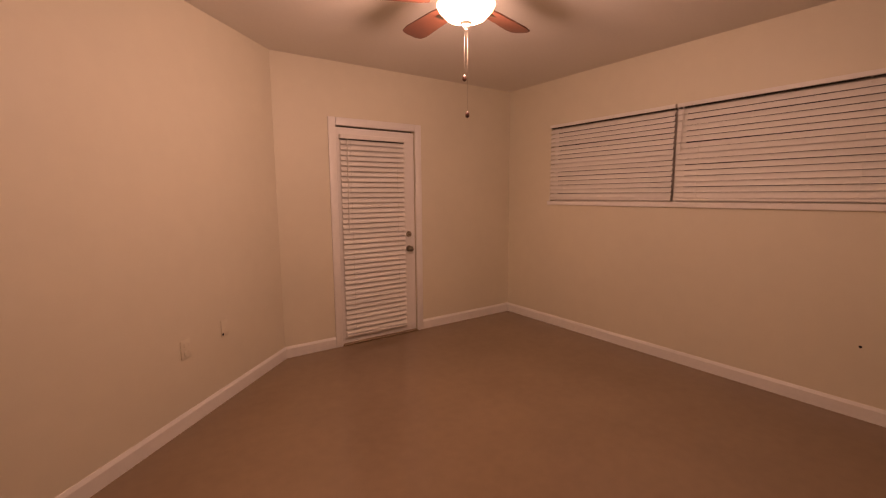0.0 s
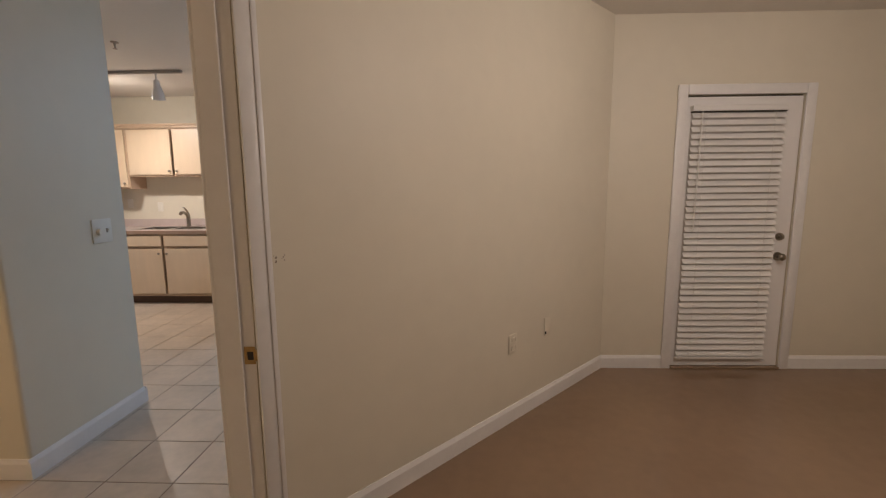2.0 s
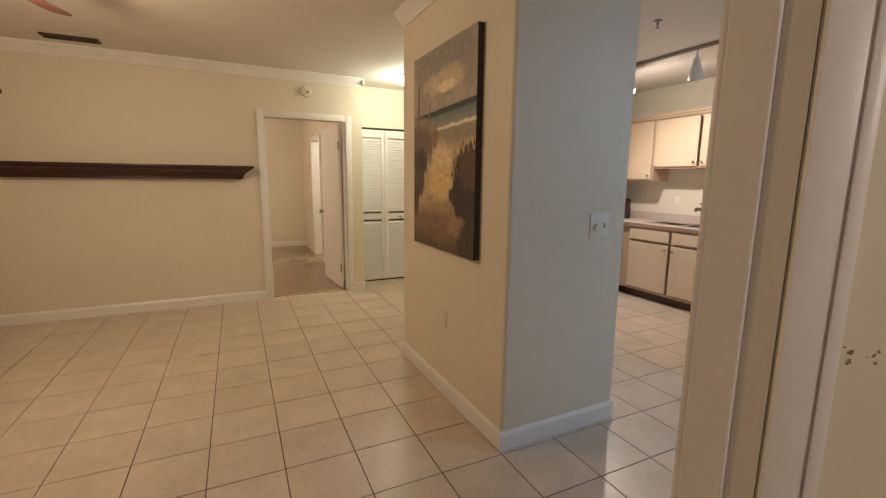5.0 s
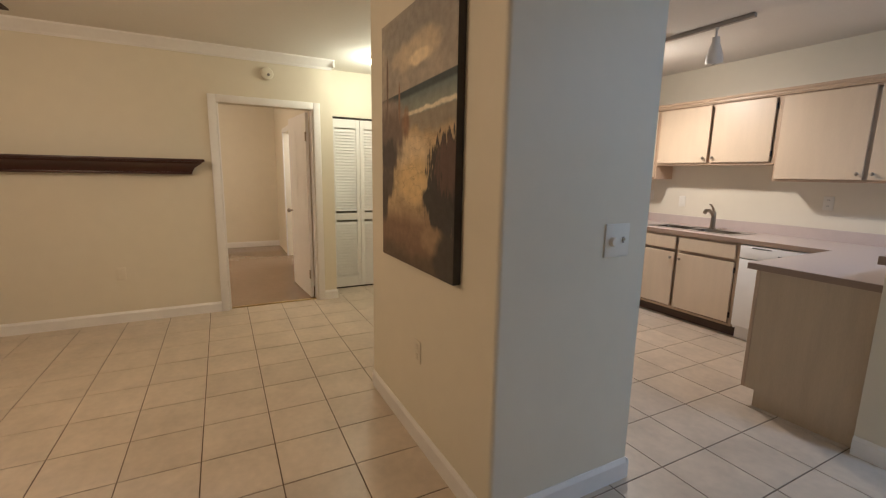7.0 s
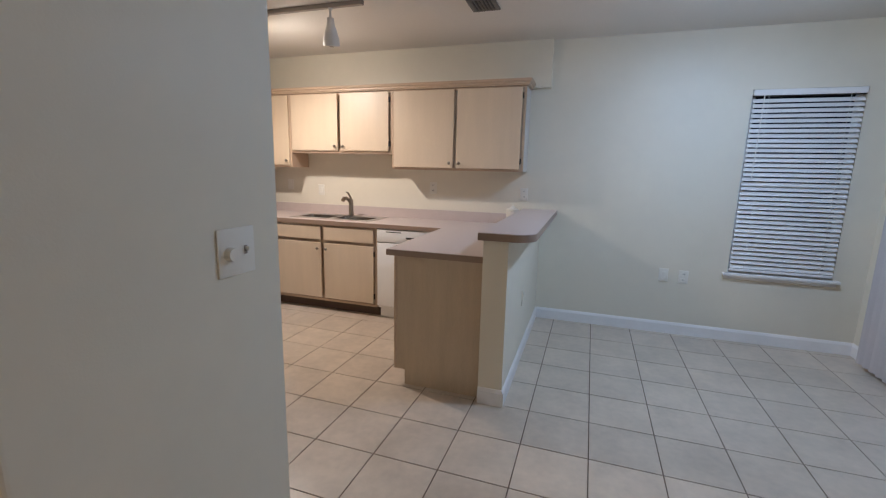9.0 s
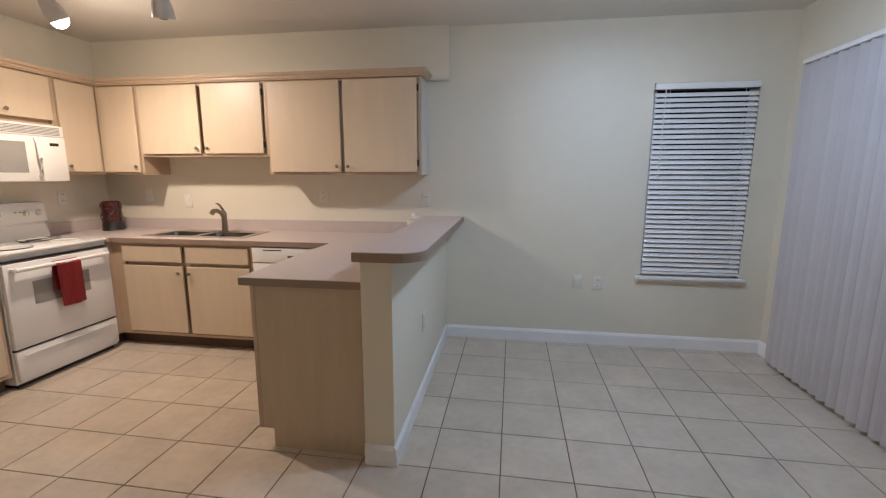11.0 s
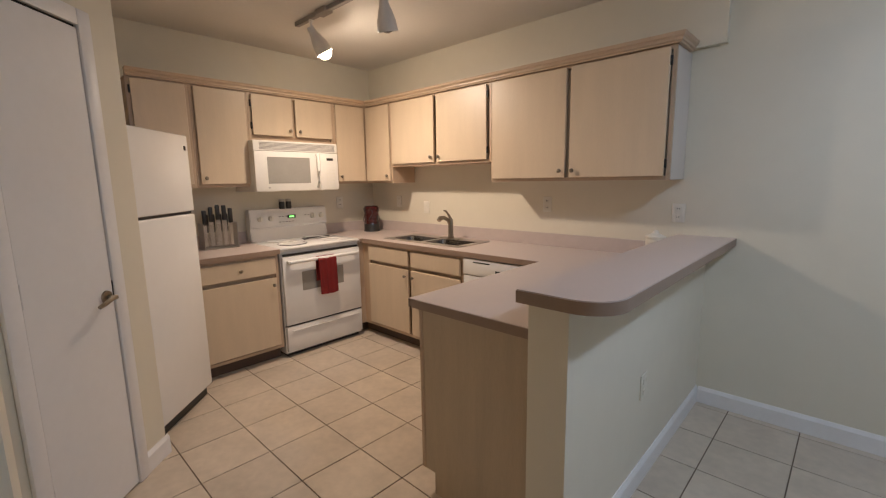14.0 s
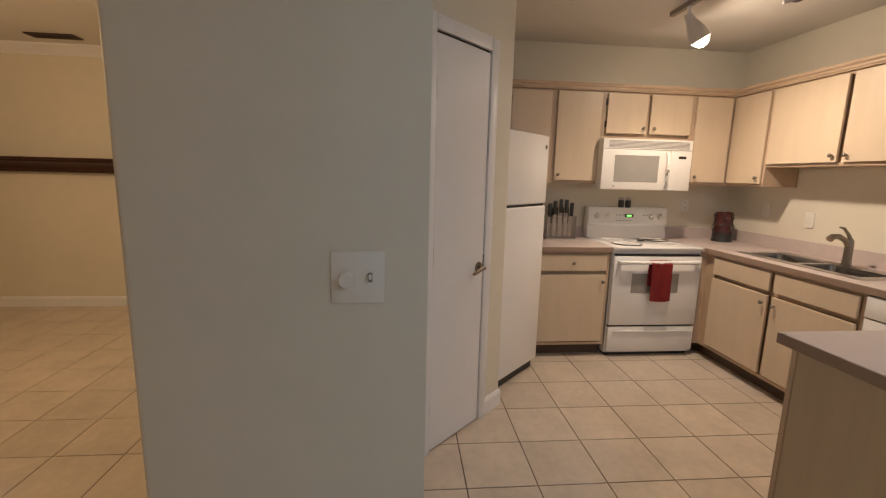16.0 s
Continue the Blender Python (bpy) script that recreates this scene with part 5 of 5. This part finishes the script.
def canvas_material():
    m = bpy.data.materials.new("beach_painting")
    m.use_nodes = True
    nt = m.node_tree
    bsdf = nt.nodes["Principled BSDF"]
    bsdf.inputs["Roughness"].default_value = 0.55
    co = nt.nodes.new("ShaderNodeTexCoord")
    sep = nt.nodes.new("ShaderNodeSeparateXYZ")
    nt.links.new(co.outputs["Generated"], sep.inputs[0])

    def math_node(op, a, b=0.0, c=None):
        n = nt.nodes.new("ShaderNodeMath")
        n.operation = op
        for i, v in enumerate((a, b, c)):
            if v is None:
                continue
            if isinstance(v, (int, float)):
                n.inputs[i].default_value = v
            else:
                nt.links.new(v, n.inputs[i])
        return n.outputs[0]

    def noise_fac(scale, detail=5, sx=1.0, sz=1.0):
        mp = nt.nodes.new("ShaderNodeMapping")
        mp.inputs["Scale"].default_value = (0.85 * sx, 1, 1.4 * sz)
        nt.links.new(co.outputs["Generated"], mp.inputs[0])
        n = nt.nodes.new("ShaderNodeTexNoise")
        n.inputs["Scale"].default_value = scale
        n.inputs["Detail"].default_value = detail
        nt.links.new(mp.outputs[0], n.inputs["Vector"])
        return n.outputs["Fac"]

    def mix(fac, a, b):
        n = nt.nodes.new("ShaderNodeMix")
        n.data_type = "RGBA"
        nt.links.new(fac, n.inputs[0]) if not isinstance(fac, float) else None
        for i, v in ((6, a), (7, b)):
            if isinstance(v, tuple):
                n.inputs[i].default_value = (*v, 1)
            else:
                nt.links.new(v, n.inputs[i])
        return n.outputs[2]

    def step(v, lo, hi):
        n = nt.nodes.new("ShaderNodeMapRange")
        n.interpolation_type = "SMOOTHSTEP"
        n.inputs["From Min"].default_value, n.inputs["From Max"].default_value = lo, hi
        nt.links.new(v, n.inputs["Value"])
        return n.outputs[0]

    X, Z = sep.outputs["X"], sep.outputs["Z"]
    n1 = noise_fac(4, 3)
    n2 = noise_fac(13, 3)
    n3 = noise_fac(7, 4)
    spiky = noise_fac(9, 6, 2.6, 0.9)
    wobble = math_node("MULTIPLY_ADD", math_node("SUBTRACT", n1, 0.5), 0.12, Z)
    zs = math_node("MULTIPLY_ADD", X, -0.02, Z)

    def blob(cx, cz, rx, rz, rough_amount, soft_edge, ragged):
        dx = math_node("MULTIPLY", math_node("SUBTRACT", X, cx), 1.0 / rx)
        dz = math_node("MULTIPLY", math_node("SUBTRACT", Z, cz), 1.0 / rz)
        d2 = math_node("ADD", math_node("MULTIPLY", dx, dx), math_node("MULTIPLY", dz, dz))
        d2 = math_node("MULTIPLY_ADD", math_node("SUBTRACT", ragged, 0.5), rough_amount, d2)
        return step(d2, 1.0 + soft_edge, 1.0 - soft_edge)

    # sky: taupe grey with a pale cloud and a darker upper corner
    sky = mix(step(n1, 0.40, 0.60), (0.250, 0.222, 0.190), (0.320, 0.280, 0.225))
    sky = mix(blob(0.56, 0.93, 0.50, 0.10, 1.6, 0.9, n1), sky, (0.215, 0.200, 0.180))
    sky = mix(blob(0.52, 0.83, 0.30, 0.055, 2.2, 0.8, n3), sky, (0.430, 0.365, 0.265))
    sky = mix(blob(0.58, 0.80, 0.13, 0.025, 2.0, 0.6, n3), sky, (0.60, 0.51, 0.36))
    # sea: dark horizon wedge, teal water, surf, wet sand
    sea = mix(step(zs, 0.600, 0.660), (0.215, 0.225, 0.190), (0.120, 0.150, 0.145))
    sea = mix(step(zs, 0.655, 0.672), sea, (0.036, 0.052, 0.060))
    surf = step(math_node("ABSOLUTE", math_node("SUBTRACT", math_node("MULTIPLY_ADD", n2, 0.03, zs), 0.612)), 0.012, 0.003)
    sea = mix(surf, sea, (0.56, 0.51, 0.40))
    sea = mix(step(zs, 0.592, 0.580), sea, (0.225, 0.195, 0.150))
    col = mix(step(zs, 0.688, 0.694), sea, sky)
    # dry sand of the path, turning reddish brown and dark below
    sand = mix(step(n2, 0.30, 0.70), (0.300, 0.220, 0.125), (0.420, 0.315, 0.180))
    col = mix(step(wobble, 0.555, 0.520), col, sand)
    col = mix(blob(0.46, 0.46, 0.24, 0.07, 1.2, 0.7, n3), col, (0.500, 0.400, 0.255))
    col = mix(blob(0.52, 0.34, 0.20, 0.09, 1.6, 0.6, n3), col, (0.490, 0.365, 0.185))
    ripples = step(math_node("ABSOLUTE", math_node("SUBTRACT", noise_fac(6, 3, 0.8, 3.0), 0.5)), 0.016, 0.0)
    ripples = math_node("MULTIPLY", ripples, 0.45)
    col = mix(math_node("MULTIPLY", ripples, blob(0.55, 0.38, 0.36, 0.20, 0.6, 0.6, n3)), col, (0.205, 0.140, 0.080))
    col = mix(step(wobble, 0.27, 0.15), col, (0.165, 0.105, 0.068))
    col = mix(step(wobble, 0.13, 0.01), col, (0.085, 0.060, 0.042))
    # dune bank: mauve grey, reddish tufts, dark clumps and tall stalks
    col = mix(blob(0.04, 0.60, 0.34, 0.085, 1.0, 0.5, n3), col, (0.230, 0.185, 0.155))
    col = mix(blob(0.14, 0.52, 0.24, 0.12, 2.0, 0.6, spiky), col, (0.125, 0.095, 0.080))
    col = mix(blob(0.40, 0.57, 0.05, 0.06, 3.2, 0.9, spiky), col, (0.20, 0.115, 0.070))
    col = mix(blob(0.12, 0.45, 0.15, 0.07, 2.4, 0.5, spiky), col, (0.055, 0.046, 0.046))
    col = mix(blob(0.08, 0.33, 0.14, 0.07, 2.2, 0.5, spiky), col, (0.070, 0.056, 0.050))
    col = mix(blob(0.02, 0.24, 0.09, 0.08, 2.0, 0.5, spiky), col, (0.050, 0.040, 0.036))
    col = mix(blob(0.10, 0.75, 0.016, 0.11, 1.0, 0.4, spiky), col, (0.12, 0.085, 0.068))
    col = mix(blob(0.30, 0.66, 0.014, 0.08, 1.0, 0.4, spiky), col, (0.19, 0.115, 0.080))
    # the dark bush with blades standing out of it
    blades = noise_fac(15, 6, 3.4, 0.8)
    col = mix(blob(0.98, 0.28, 0.34, 0.13, 2.2, 0.2, spiky), col, (0.034, 0.030, 0.030))
    col = mix(blob(0.95, 0.38, 0.24, 0.13, 3.4, 0.25, blades), col, (0.030, 0.026, 0.027))
    col = mix(blob(0.95, 0.40, 0.15, 0.09, 4.0, 0.5, blades), col, (0.085, 0.050, 0.042))
    col = mix(blob(0.76, 0.13, 0.15, 0.05, 1.8, 0.6, n3), col, (0.235, 0.160, 0.095))
    col = mix(blob(0.98, 0.07, 0.20, 0.10, 2.0, 0.5, n3), col, (0.045, 0.038, 0.034))
    dab = nt.nodes.new("ShaderNodeMapRange")
    dab.inputs["From Min"].default_value, dab.inputs["From Max"].default_value = 0.3, 0.7
    dab.inputs["To Min"].default_value, dab.inputs["To Max"].default_value = 1.22, 1.66
    nt.links.new(noise_fac(20, 4), dab.inputs["Value"])
    touch = nt.nodes.new("ShaderNodeVectorMath")
    touch.operation = "SCALE"
    nt.links.new(col, touch.inputs[0])
    nt.links.new(dab.outputs[0], touch.inputs["Scale"])
    nt.links.new(touch.outputs[0], bsdf.inputs["Base Color"])
    b = nt.nodes.new("ShaderNodeBump")
    b.inputs["Strength"].default_value, b.inputs["Distance"].default_value = 0.35, 0.002
    nt.links.new(noise_fac(70, 4), b.inputs["Height"])
    nt.links.new(b.outputs[0], bsdf.inputs["Normal"])
    return m


CANVAS_SIDE = material("dark_canvas_edge", (0.040, 0.034, 0.028), 0.6, vary=0.3, scale=8, fine=60)
pt = thing("wall_painting", pose((PNX0 + PNX1) / 2, PY, PNZ0), "unframed canvas painting of dunes, sea grass and surf", "painting")
hw, hh = (PNX1 - PNX0) / 2, PNZ1 - PNZ0
boxpart("canvas_edge", (-hw, hw, -0.036, -0.002, 0, hh), CANVAS_SIDE, pt, "dark wrapped canvas edge")
boxpart("canvas_front", (-hw, hw, -0.0385, -0.0362, 0, hh), canvas_material(), pt)

# ---- floor tiles ----
TP, TG, TURN = 0.34275, 0.0052, radians(-0.55)
TOX, TOY = -0.0577, 0.0307
bm = bmesh.new()
box(bm, TG / 2, TP - TG / 2, TG / 2, TP - TG / 2, -0.0038, 0.0, 0.0012)
tile_mesh = finish(bm, "tile", TILE)
near, rest = [], []


def laid(u, v):
    return u * math.cos(TURN) - v * math.sin(TURN), u * math.sin(TURN) + v * math.cos(TURN)


for i in range(-20, 6):
    for j in range(-12, 20):
        u, v = TOX + i * TP, TOY + j * TP
        cx, cy = laid(u + TP / 2, v + TP / 2)
        if cx > EX + 0.17 or cy > NY + 0.17 or cx < -5.95 or cy < -3.3:
            continue
        if (cy - cx < C - 0.15 and cx > -0.62) or (cx < LX - 0.05 and cy < 2.60):
            continue
        if (cx < -1.4 and cy > 5.95) or (cx < -4.65 and cy > 4.85) or (-1.32 < cx < -1.25 and cy > 4.7):
            continue
        (near if cx > -4.0 and cy > 1.15 or cx > -3.4 and cy > 0.75 else rest).append((u, v))
for u, v in near:
    tile = new("tile", tile_mesh)
    tile.parent = floor_tiled
    tile.location = (*laid(u, v), random.uniform(-0.0006, 0.0))
    tile.rotation_euler = (0, 0, TURN)
bm = bmesh.new()
for u, v in rest:
    ring = [laid(u + du, v + dv) for du, dv in ((TG / 2, TG / 2), (TP - TG / 2, TG / 2), (TP - TG / 2, TP - TG / 2), (TG / 2, TP - TG / 2))]
    prism(bm, ring, -0.0038, 0.0)
far_tiles = part("far_tiles", bm, TILE, floor_tiled)
tagged(far_tiles, "further beige floor tiles", kind="stuff")
